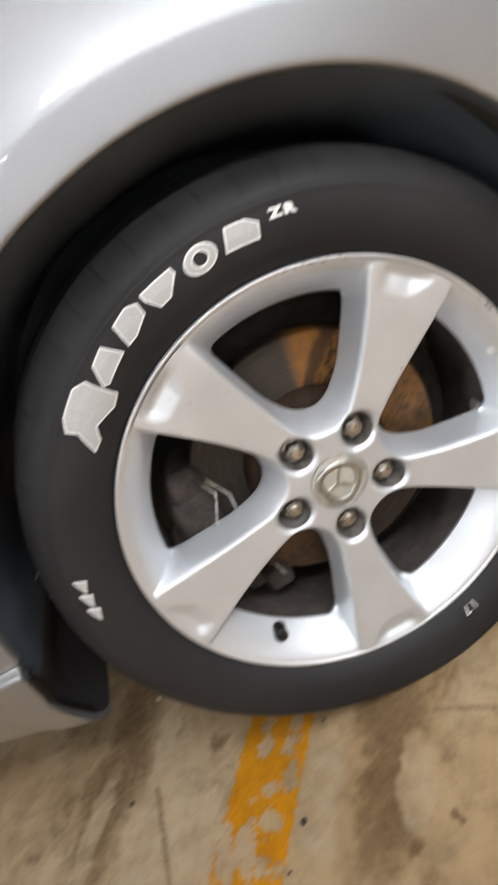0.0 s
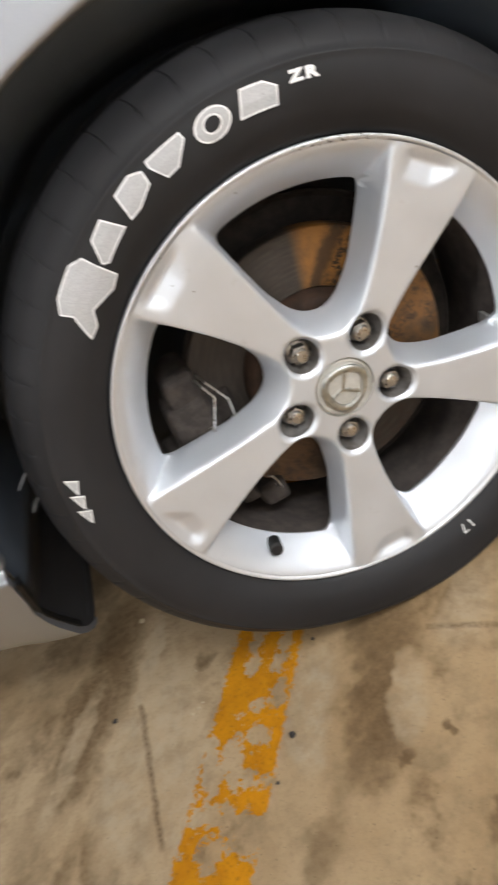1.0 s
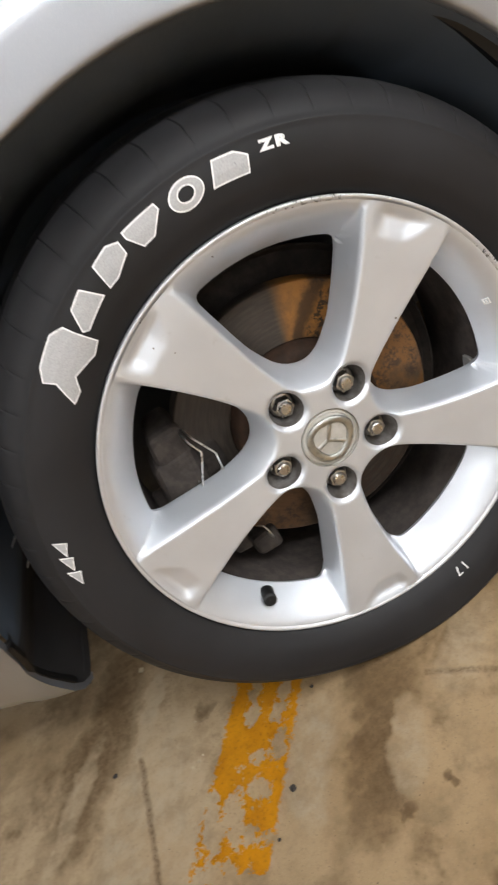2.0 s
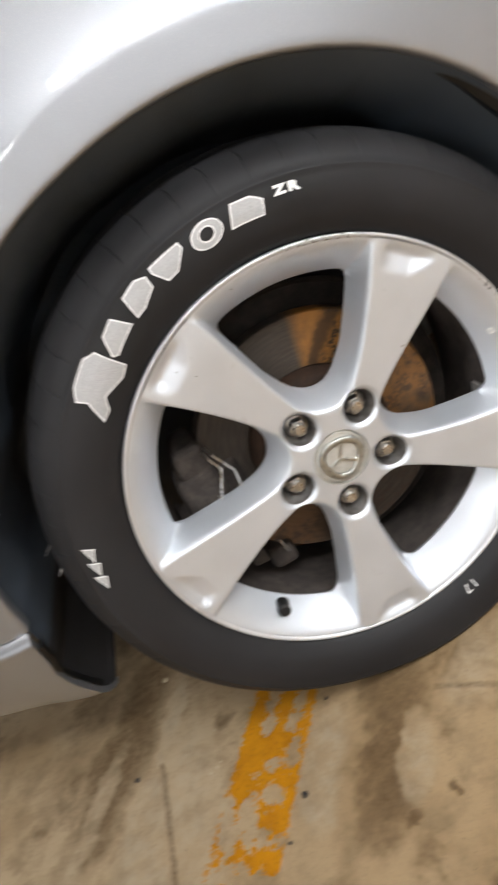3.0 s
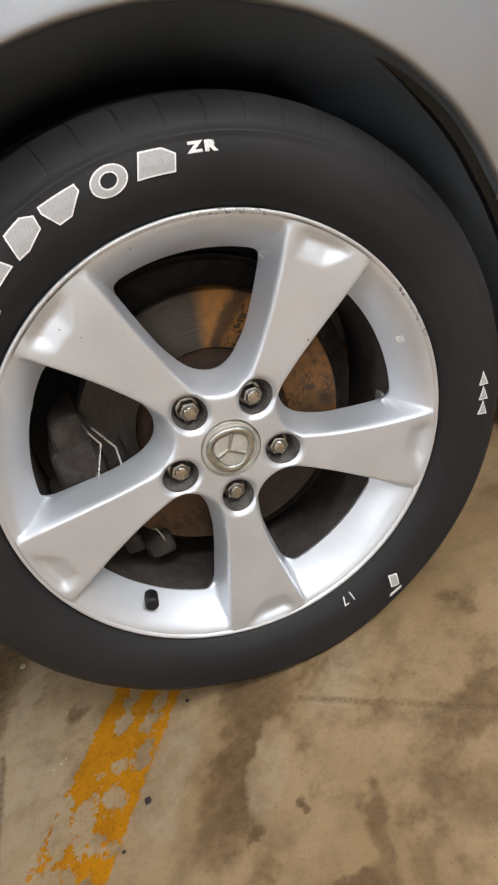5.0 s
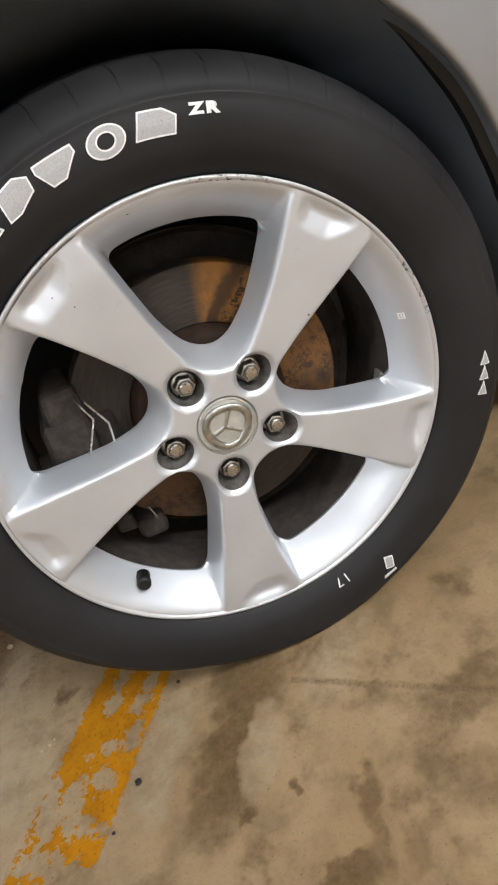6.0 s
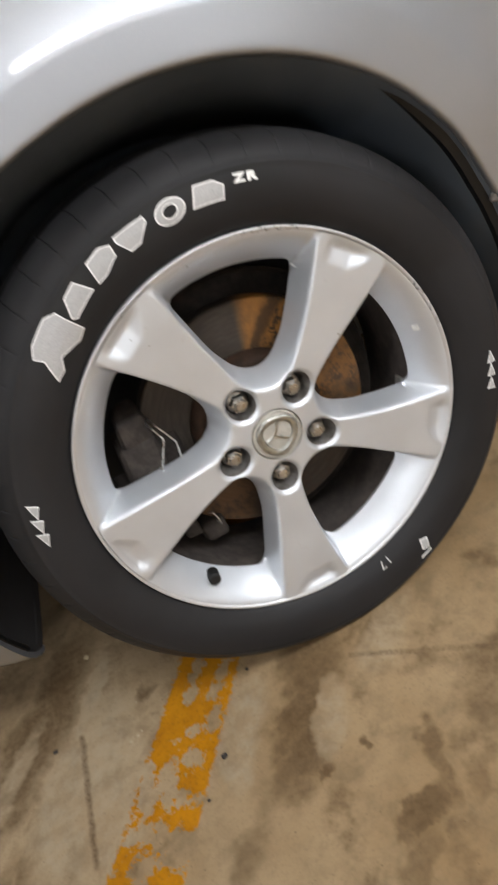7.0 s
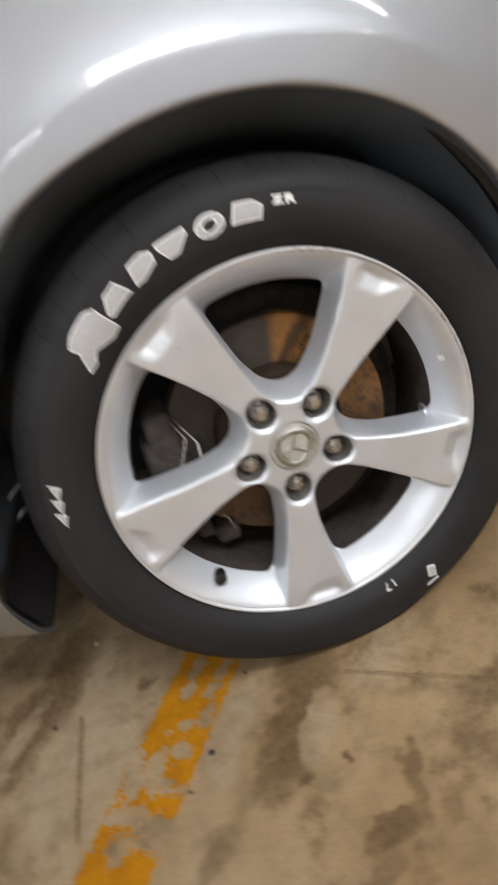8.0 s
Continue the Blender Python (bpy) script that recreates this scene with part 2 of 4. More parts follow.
def rusty_disc():
    g = Graph("rusty_brake_disc")
    x, y, z = g.xyz()
    ang = g.math("ARCTAN2", g.math("SUBTRACT", z, ZC), x)
    rad = g.math("SQRT", g.math("ADD", g.math("MULTIPLY", x, x), g.math("POWER", g.math("ABSOLUTE", g.math("SUBTRACT", z, ZC)), 2.0)))
    turn = g.nodes.new("ShaderNodeCombineXYZ")
    g.put(turn.inputs[0], g.math("MULTIPLY", ang, 2.0)), g.put(turn.inputs[1], g.math("MULTIPLY", rad, 160.0))
    rings = g.noise(2.2, 4, 0.6, vector=turn.outputs[0])
    wide = g.noise(16, 4, 0.6)
    fleck = g.noise(170, 6, 0.75)
    patch = g.noise(45, 5, 0.7)
    col = g.mix(g.ramp(rings, 0.35, 0.7), (0.036, 0.029, 0.023), (0.060, 0.049, 0.039))
    orange = g.math("MAXIMUM", g.ramp(g.math("ABSOLUTE", g.math("SUBTRACT", ang, 1.00)), 0.20, 0.36, 1, 0),
                    g.math("MAXIMUM", g.ramp(g.math("ABSOLUTE", g.math("SUBTRACT", ang, -0.08)), 0.30, 0.75, 0.68, 0), g.ramp(g.math("ABSOLUTE", g.math("SUBTRACT", ang, -2.5)), 0.30, 0.60, 0.30, 0)))
    col = g.mix(g.math("MULTIPLY", orange, g.ramp(wide, 0.2, 0.5)), col, (0.27, 0.12, 0.026))
    col = g.mix(g.math("MULTIPLY", g.math("MULTIPLY", g.ramp(patch, 0.46, 0.58), g.ramp(ang, 1.05, 0.85, 0.25, 1.0)), g.ramp(fleck, 0.40, 0.55, 0, 0.9)), col, (0.05, 0.03, 0.02))
    # a dark greasy smear across the orange patch
    smear = g.math("ABSOLUTE", g.math("SUBTRACT", ang, g.math("MULTIPLY_ADD", g.math("SUBTRACT", rad, 0.10), -3.4, 1.11)))
    smear = g.math("MAXIMUM", g.ramp(g.math("ADD", smear, g.math("MULTIPLY", g.math("SUBTRACT", patch, 0.5), 0.25)), 0.03, 0.12, 0.8, 0),
                   g.math("MULTIPLY", g.ramp(g.math("ABSOLUTE", g.math("SUBTRACT", ang, 0.86)), 0.10, 0.26, 1, 0), g.ramp(g.noise(110, 5, 0.7), 0.50, 0.58, 0, 0.95)))
    col = g.mix(smear, col, (0.022, 0.014, 0.009))
    g.bump(fleck, 0.4, 0.0008)
    return g.set(Base_Color=col, Metallic=0.35, Roughness=0.55)


def rust(name, a, b, rough=0.8, metal=0.1):
    g = Graph(name)
    col = g.mix(g.ramp(g.noise(60, 5, 0.65), 0.35, 0.7), a, b)
    g.bump(g.noise(240, 5, 0.7), 0.5, 0.001)
    return g.set(Base_Color=col, Metallic=metal, Roughness=rough, Specular_IOR_Level=0.22)


def chrome(name, base, rough):
    g = Graph(name)
    f = g.noise(120, 4)
    return g.set(Base_Color=g.mix(g.ramp(f, 0.45, 0.75), base, tuple(c * 0.6 for c in base)), Metallic=1.0, Roughness=g.ramp(f, 0.3, 0.8, rough, rough + 0.2))


def plain_plaster(name, a, b, scale=3.0):
    g = Graph(name)
    col = g.mix(g.ramp(g.noise(scale, 5, 0.6), 0.3, 0.7), a, b)
    g.bump(g.noise(40, 4), 0.2, 0.003)
    return g.set(Base_Color=col, Roughness=0.85)


LINE_MID, LINE_DIR = (-0.237, 0.0935), (-0.5645, -0.8254)


def concrete():
    """Worn garage concrete with stains, a fine crack and an old yellow line."""
    g = Graph("worn_concrete")
    x, y, z = g.xyz()
    warp = g.noise(9, 4, 0.6)
    off = g.math("MULTIPLY", g.math("SUBTRACT", warp, 0.5), 0.10)
    off2 = g.math("MULTIPLY", g.math("SUBTRACT", g.noise(14, 4, 0.6, vector=g.scaled(1, 1, 1, 1.3)), 0.5), 0.10)
    wx, wy = g.math("ADD", x, off), g.math("ADD", y, off2)
    big, mid, fine, grit = g.noise(3.5, 5, 0.6), g.noise(18, 5, 0.65), g.noise(190, 5, 0.7), g.noise(700, 3, 0.7)
    col = g.mix(g.ramp(big, 0.36, 0.66), (0.259, 0.167, 0.082), (0.347, 0.241, 0.134))
    pale = g.math("MULTIPLY", g.ramp(wx, -0.42, -0.12, 1.0, 0.0), g.ramp(big, 0.30, 0.60, 0.35, 1.0))
    col = g.mix(pale, col, (0.363, 0.270, 0.168))
    col = g.mix(g.ramp(mid, 0.42, 0.70, 0, 0.75), col, (0.181, 0.125, 0.068))
    col = g.mix(g.ramp(fine, 0.50, 0.70, 0, 0.34), col, (0.146, 0.103, 0.058))
    col = g.mix(g.ramp(grit, 0.56, 0.72, 0, 0.25), col, (0.463, 0.392, 0.288))
    stains = [(-0.112, -0.020, 0.095, 0.050, 1.19, 0.80), (-0.158, -0.090, 0.085, 0.036, 1.15, 1.0), (-0.192, -0.140, 0.050, 0.026, 1.10, 0.75), (0.044, -0.185, 0.045, 0.030, 0.6, 0.65), (0.06, -0.25, 0.06, 0.03, 0.2, 0.6),
              (-0.050, -0.200, 0.030, 0.015, 1.1, 0.85), (-0.061, -0.242, 0.034, 0.014, 1.3, 0.7), (-0.096, -0.262, 0.030, 0.018, 0.5, 1.0), (-0.022, -0.268, 0.030, 0.014, 0.3, 0.6), (-0.272, -0.195, 0.055, 0.026, 0.9, 0.6),
              (-0.505, 0.190, 0.20, 0.060, 1.025, 0.95), (-0.530, 0.335, 0.14, 0.05, 1.0, 0.65), (-0.610, 0.230, 0.12, 0.04, 1.0, 0.55), (-0.341, 0.117, 0.018, 0.010, 0.5, 0.75), (-0.375, 0.052, 0.03, 0.02, 0.9, 0.5),
              (-0.63, 0.03, 0.14, 0.035, 1.0, 0.55), (-0.105, -0.162, 0.007, 0.006, 0.0, 0.9), (-0.162, -0.160, 0.018, 0.010, 0.4, 1.0), (-0.60, -0.05, 0.06, 0.02, 0.9, 0.6), (-0.448, -0.080, 0.022, 0.010, 1.1, 0.9),
              (-0.44, -0.01, 0.02, 0.012, 0.8, 0.5), (-0.13, -0.31, 0.05, 0.02, 0.7, 0.7), (0.02, -0.10, 0.05, 0.02, 0.8, 0.5)]
    washed = [(-0.455, 0.025, 0.13, 0.060, 1.0, 0.9), (-0.415, -0.05, 0.08, 0.040, 1.0, 0.7), (-0.228, -0.045, 0.075, 0.026, 1.05, 0.95), (-0.125, -0.098, 0.045, 0.024, 1.0, 0.8), (-0.424, 0.183, 0.06, 0.016, 1.0, 0.9), (0.0, -0.04, 0.06, 0.03, 0.6, 0.7), (-0.57, 0.10, 0.10, 0.02, 1.0, 0.6)]
    total = 0.0
    for sx, sy, a, b, turn, depth in stains:
        dx, dy = g.math("SUBTRACT", wx, sx), g.math("SUBTRACT", wy, sy)
        c, s = math.cos(turn), math.sin(turn)
        u = g.math("MULTIPLY", g.math("ADD", g.math("MULTIPLY", dx, c), g.math("MULTIPLY", dy, s)), 1 / a)
        v = g.math("MULTIPLY", g.math("SUBTRACT", g.math("MULTIPLY", dy, c), g.math("MULTIPLY", dx, s)), 1 / b)
        d = g.math("ADD", g.math("MULTIPLY", u, u), g.math("MULTIPLY", v, v))
        total = g.math("MAXIMUM", total, g.ramp(d, 0.0, 2.0, depth, 0))
    clean = 0.0
    for sx, sy, a, b, turn, depth in washed:
        dx, dy = g.math("SUBTRACT", wx, sx), g.math("SUBTRACT", wy, sy)
        c, s = math.cos(turn), math.sin(turn)
        u = g.math("MULTIPLY", g.math("ADD", g.math("MULTIPLY", dx, c), g.math("MULTIPLY", dy, s)), 1 / a)
        v = g.math("MULTIPLY", g.math("SUBTRACT", g.math("MULTIPLY", dy, c), g.math("MULTIPLY", dx, s)), 1 / b)
        clean = g.math("MAXIMUM", clean, g.ramp(g.math("ADD", g.math("MULTIPLY", u, u), g.math("MULTIPLY", v, v)), 0.3, 1.8, depth, 0))
    blot = g.noise(38, 6, 0.68)
    wide = g.noise(7.5, 5, 0.62, vector=g.scaled(1, 1, 1, 0.8))
    total = g.math("MAXIMUM", total, g.ramp(wide, 0.46, 0.64, 0, 0.72))
    total = g.math("MULTIPLY", total, g.math("SUBTRACT", 1.0, g.math("MULTIPLY", clean, 0.85)))
    total = g.ramp(g.math("ADD", total, g.math("MULTIPLY", g.math("SUBTRACT", blot, 0.5), 0.62)), 0.10, 1.10)
    col = g.mix(g.math("MULTIPLY", total, g.ramp(g.noise(85, 5, 0.7), 0.35, 0.65, 0.72, 1.0)), col, (0.096, 0.058, 0.025))
    col = g.mix(g.ramp(g.noise(310, 2, 0.5), 0.69, 0.75, 0, 0.75), col, (0.056, 0.040, 0.024))
    col = g.mix(g.math("MULTIPLY", clean, g.ramp(blot, 0.30, 0.62, 0.55, 0.15)), col, (0.40, 0.335, 0.245))
    # fine crack across the slab, and one dark scratch
    for px, py, qx, qy, w, deep in ((-0.057, -0.042, 0.60, -0.53, 0.0016, 0.6), (-0.448, 0.11, -0.456, -0.09, 0.0017, 0.80)):
        ln = math.hypot(qx - px, qy - py)
        ux, uy = (qx - px) / ln, (qy - py) / ln
        jit = g.math("MULTIPLY", g.math("SUBTRACT", g.noise(40, 4), 0.5), 0.008)
        along = g.math("ADD", g.math("MULTIPLY", g.math("SUBTRACT", x, px), ux), g.math("MULTIPLY", g.math("SUBTRACT", y, py), uy))
        side = g.math("ADD", jit, g.math("SUBTRACT", g.math("MULTIPLY", g.math("SUBTRACT", y, py), ux), g.math("MULTIPLY", g.math("SUBTRACT", x, px), uy)))
        m = g.math("MULTIPLY", g.ramp(g.math("ABSOLUTE", side), w * 0.6, w * 4, 1, 0), g.ramp(g.math("ABSOLUTE", g.math("SUBTRACT", along, ln / 2)), ln / 2, ln / 2 + 0.01, 1, 0))
        col = g.mix(g.math("MULTIPLY", m, g.ramp(fine, 0.42, 0.60, deep * deep * 0.75, deep)), col, (0.10, 0.061, 0.030))
    # the line
    dx, dy = g.math("SUBTRACT", x, LINE_MID[0]), g.math("SUBTRACT", y, LINE_MID[1])
    s = g.math("ADD", g.math("MULTIPLY", dx, LINE_DIR[0]), g.math("MULTIPLY", dy, LINE_DIR[1]))
    v = g.math("SUBTRACT", g.math("MULTIPLY", dx, -LINE_DIR[1]), g.math("MULTIPLY", dy, -LINE_DIR[0]))
    turn = g.nodes.new("ShaderNodeCombineXYZ")
    g.put(turn.inputs[0], g.math("MULTIPLY", s, 0.62)), g.put(turn.inputs[1], v)
    chips = g.noise(40, 7, 0.68, vector=turn.outputs[0])
    nibble = g.noise(120, 5, 0.7)
    edge = g.ramp(g.math("ADD", g.math("ABSOLUTE", v), g.math("MULTIPLY", g.math("SUBTRACT", nibble, 0.5), g.ramp(v, -0.02, 0.02, 0.040, 0.024))), 0.050, 0.054, 1, 0)
    loss = g.math("ADD", g.math("MULTIPLY_ADD", chips, 1.0, -0.035), g.math("MULTIPLY", g.math("SUBTRACT", nibble, 0.5), 0.92))
    ws = g.math("ADD", s, g.math("MULTIPLY", g.math("SUBTRACT", g.noise(62, 6, 0.75), 0.5), 0.080))
    wv = g.math("ADD", v, g.math("MULTIPLY", g.math("SUBTRACT", g.noise(68, 6, 0.75, vector=g.scaled(1, 1, 1, 0.9)), 0.5), 0.066))
    bare = [(0.010, -0.017, 0.030, 0.008), (0.052, -0.017, 0.017, 0.011), (0.008, 0.030, 0.022, 0.008), (0.045, 0.023, 0.014, 0.012), (0.092, 0.038, 0.024, 0.013), (0.106, 0.009, 0.010, 0.009), (0.144, 0.019, 0.013, 0.014), (0.154, 0.030, 0.007, 0.006),
            (0.188, -0.020, 0.027, 0.032), (0.165, -0.012, 0.020, 0.008), (0.160, -0.045, 0.014, 0.010), (0.198, 0.024, 0.007, 0.030), (0.241, 0.0, 0.013, 0.05), (0.256, 0.037, 0.022, 0.036), (0.285, -0.010, 0.022, 0.016), (0.36, 0.04, 0.03, 0.02), (0.020, -0.056, 0.03, 0.005), (0.118, -0.014, 0.006, 0.006)]
    kept = [(0.03, -0.042, 0.05, 0.013), (0.025, 0.006, 0.028, 0.011), (0.035, 0.048, 0.045, 0.008), (0.10, -0.030, 0.055, 0.026), (0.076, 0.002, 0.017, 0.022), (0.128, 0.042, 0.020, 0.016), (0.172, 0.030, 0.022, 0.019), (0.166, -0.030, 0.013, 0.005), (0.206, -0.012, 0.015, 0.006),
            (0.218, 0.014, 0.014, 0.013), (0.221, 0.036, 0.011, 0.020), (0.095, 0.054, 0.013, 0.003), (0.335, -0.004, 0.050, 0.045), (0.270, 0.021, 0.013, 0.006), (0.255, -0.017, 0.007, 0.007), (0.215, -0.053, 0.030, 0.006)]
    for ss, vv, rs, rv, amount in [b + (0.34,) for b in bare] + [k + (-0.24,) for k in kept]:
        u = g.math("MULTIPLY", g.math("SUBTRACT", ws, ss), 1 / rs)
        q = g.math("MULTIPLY", g.math("SUBTRACT", wv, vv), 1 / rv)
        loss = g.math("ADD", loss, g.ramp(g.math("ADD", g.math("MULTIPLY", u, u), g.math("MULTIPLY", q, q)), 0.0, 2.0, amount * 1.2, 0))
    paint = g.math("MULTIPLY", edge, g.ramp(loss, 0.562, 0.590, 1, 0))
    yellow = g.mix(g.ramp(mid, 0.35, 0.7), (0.44, 0.181, 0.0015), (0.335, 0.132, 0.002))
    yellow = g.mix(g.ramp(fine, 0.50, 0.70, 0, 0.7), yellow, (0.19, 0.09, 0.009))
    col = g.mix(paint, col, yellow)
    h = g.math("ADD", g.math("MULTIPLY", paint, 0.6), g.math("ADD", g.math("MULTIPLY", fine, 0.35), g.math("MULTIPLY", grit, 0.2)))
    g.bump(h, 0.55, 0.0016)
    return g.set(Base_Color=col, Roughness=g.ramp(big, 0.3, 0.7, 0.62, 0.78), Specular_IOR_Level=0.22)


def glow(name, strength):
    g = Graph(name)
    return g.set(Base_Color=(0.9, 0.9, 0.9), Emission_Color=(0.968, 0.985, 1.012), Emission_Strength=strength)


PAINT, ALLOY, LIP = car_paint(), alloy_paint(), scuffed_lip()
TYRE = rubber("tyre_rubber", (0.0120, 0.0117, 0.0125), 0.62, (0.020, 0.0196, 0.021))
BLACK = rubber("black_rubber", (0.007, 0.007, 0.007), 0.45, (0.011, 0.011, 0.011))
LINER = plastic_liner()
DEFLECTOR = rubber("black_flap_rubber", (0.020, 0.020, 0.021), 0.6, (0.034, 0.033, 0.034))
WHITE, WHITE_EDGE = white_marking(), white_edge()
DISC = rusty_disc()
HAT = rust("rusty_hub", (0.018, 0.010, 0.006), (0.040, 0.020, 0.011))
CALIPER = rust("dirty_cast_iron", (0.032, 0.027, 0.024), (0.066, 0.055, 0.048), 0.7, 0.1)
SHIELD = rust("brown_dust_shield", (0.016, 0.013, 0.011), (0.034, 0.027, 0.022), 0.8, 0.1)
BARREL = rust("dusty_inner_barrel", (0.040, 0.034, 0.031), (0.070, 0.058, 0.051), 0.75, 0.1)
NUT = chrome("worn_nut_steel", (0.62, 0.61, 0.59), 0.24)
STEEL = chrome("bright_wire", (0.70, 0.69, 0.66), 0.25)
CAP = rust("dull_grey_cap", (0.44, 0.43, 0.39), (0.56, 0.55, 0.51), 0.4, 0.35)
# Silver nut pockets, darkened in colour for the shade inside the holes.
SEAT = rust("shaded_nut_pocket", (0.11, 0.10, 0.09), (0.24, 0.23, 0.22), 0.5, 0.5)
CONCRETE = concrete()
WALL = plain_plaster("painted_wall", (0.42, 0.42, 0.41), (0.50, 0.50, 0.49))
# Unseen walls: east and west kept dark to dim reflections, south white as fill.
DARK_WALL = plain_plaster("unseen_dimming_wall", (0.085, 0.080, 0.075), (0.11, 0.105, 0.10))
WHITE_WALL = plain_plaster("unseen_fill_wall", (0.72, 0.72, 0.71), (0.80, 0.80, 0.79))
CEIL = plain_plaster("grey_ceiling", (0.60, 0.60, 0.60), (0.68, 0.68, 0.68))
HOUSING = plain_plaster("white_enamel", (0.75, 0.75, 0.74), (0.8, 0.8, 0.79))
GLOW = glow("lamp_diffuser", LAMP_POWER)


# ---- setting: floor, walls, ceiling, lamps ----
X0, X1, Y0, Y1, TOP = -6.0, 6.0, -6.8, 6.5, 2.7
floor = part("floor", box_bm(X0 - 0.2, X1 + 0.2, Y0 - 0.2, Y1 + 0.2, -0.2, 0.0), CONCRETE, None)
tagged(floor, "worn tan concrete floor with stains and a flaking yellow line", "floor", kind="structure")
for name, b, mat, say in (("wall_west", (X0 - 0.2, X0, Y0, Y1), DARK_WALL, "plain unseen wall, kept dark to dim reflections"), ("wall_east", (X1, X1 + 0.2, Y0, Y1), DARK_WALL, "plain unseen wall, kept dark to dim reflections"),
                          ("wall_south", (X0 - 0.2, X1 + 0.2, Y0 - 0.2, Y0), WHITE_WALL, "plain unseen wall, kept white to bounce light in"), ("wall_north", (X0 - 0.2, X1 + 0.2, Y1, Y1 + 0.2), WALL, "plain painted garage wall")):
    tagged(part(name, box_bm(*b, 0.0, TOP), mat, None), say, "wall", kind="structure")
tagged(part("ceiling", box_bm(X0 - 0.2, X1 + 0.2, Y0 - 0.2, Y1 + 0.2, TOP, TOP + 0.2), CEIL, None), "plain grey concrete ceiling", "ceiling", kind="structure")


def ceiling_light():
    """A long box light with a bowed glowing diffuser under a white tray."""
    t = thing("ceiling_light", "unseen long white ceiling light with a lit diffuser", "ceiling light")
    part("housing", box_bm(-0.66, 0.66, -0.15, 0.15, -0.05, 0.0, 0.01), HOUSING, t)
    verts, faces, n = [], [], 12
    for x in (-0.62, 0.62):
        for i in range(n + 1):
            y = -0.125 + 0.25 * i / n
            verts.append((x, y, -0.052 - 0.040 * (1 - (y / 0.125) ** 2) ** 0.5 if 0 < i < n else -0.052))
    for i in range(n):
        faces.append((i, i + 1, n + 2 + i, n + 1 + i))
    faces += [tuple(range(n, -1, -1)), tuple(range(n + 1, 2 * n + 2))]
    part("diffuser", sharpen(mesh_of("diffuser", verts, faces), 50), GLOW, t, "glowing white diffuser")
    for x in (-0.64, 0.64):
        part("end_cap", box_bm(x - 0.019, x + 0.019, -0.13, 0.13, -0.098, -0.048, 0.006), HOUSING, t)
    return tagged(t, group="ceiling lights")


lamp = ceiling_light()
lamp.matrix_basis = pose(LAMPS[0][0], LAMPS[0][1], TOP)
for lx, ly in LAMPS[1:]:
    copy_thing(lamp, pose(lx, ly, TOP))


# ---- the car ----
car = thing("car", "silver car parked on concrete beside a worn yellow line", "car")


def lip_radius(a):
    """The wheel arch's radius at an angle in degrees, counted from the rear."""
    return float(np.interp(a, [-20, -14, -8, -2, 6, 14, 22, 33, 43, 51, 60, 70, 80, 90, 100, 107, 116, 128, 140, 152, 162, 172, 178, 182, 186.4, 191, 195.6, 204],
                           [0.425, 0.410, 0.396, 0.385, 0.377, 0.375, 0.376, 0.3840, 0.3880, 0.3893, 0.3900, 0.3907, 0.3913, 0.3925, 0.3940, 0.3970, 0.4000, 0.4005, 0.4000, 0.3965, 0.3910, 0.388, 0.391, 0.399, 0.415, 0.421, 0.424, 0.428]))


def body_y(x, z):
    """The car's side, without the flare of the arch."""
    y = 0.006 + 0.03 * max(0.0, z - 0.52) ** 2 + 0.35 * max(0.0, 0.56 - z) ** 2
    y += (0.62 - 0.32 * smooth01((z - 0.5) / 0.2)) * max(0.0, -0.27 - x) ** 2
    if z > 0.98:
        y += 4.0 * (z - 0.98) ** 2
    return y


def crease(a):
    """How far the flare's crease lies from the lip."""
    return 0.0425 + 0.012 * smooth01((78 - a) / 26) - 0.004 * smooth01((a - 98) / 16)


def flare_y(d, a):
    """The arch's flare: d metres out from its lip at the angle a."""
    size = 0.0135 * (0.30 + 0.70 * smooth01((a - 35) / 45))
    edge = crease(a)
    over = 0.0017 * math.log1p(math.exp(min(40.0, (d - edge) / 0.0017)))
    fall = math.exp(-over / 0.030) * smooth01((0.16 - over) / 0.10)
    return 0.10 * (size / 0.0135) * (min(d, edge) - edge) - size * fall + 0.0006 * max(0.0, 1 - d / 0.005) ** 2


SEAM_X, SILL_Z = 0.462, 0.346


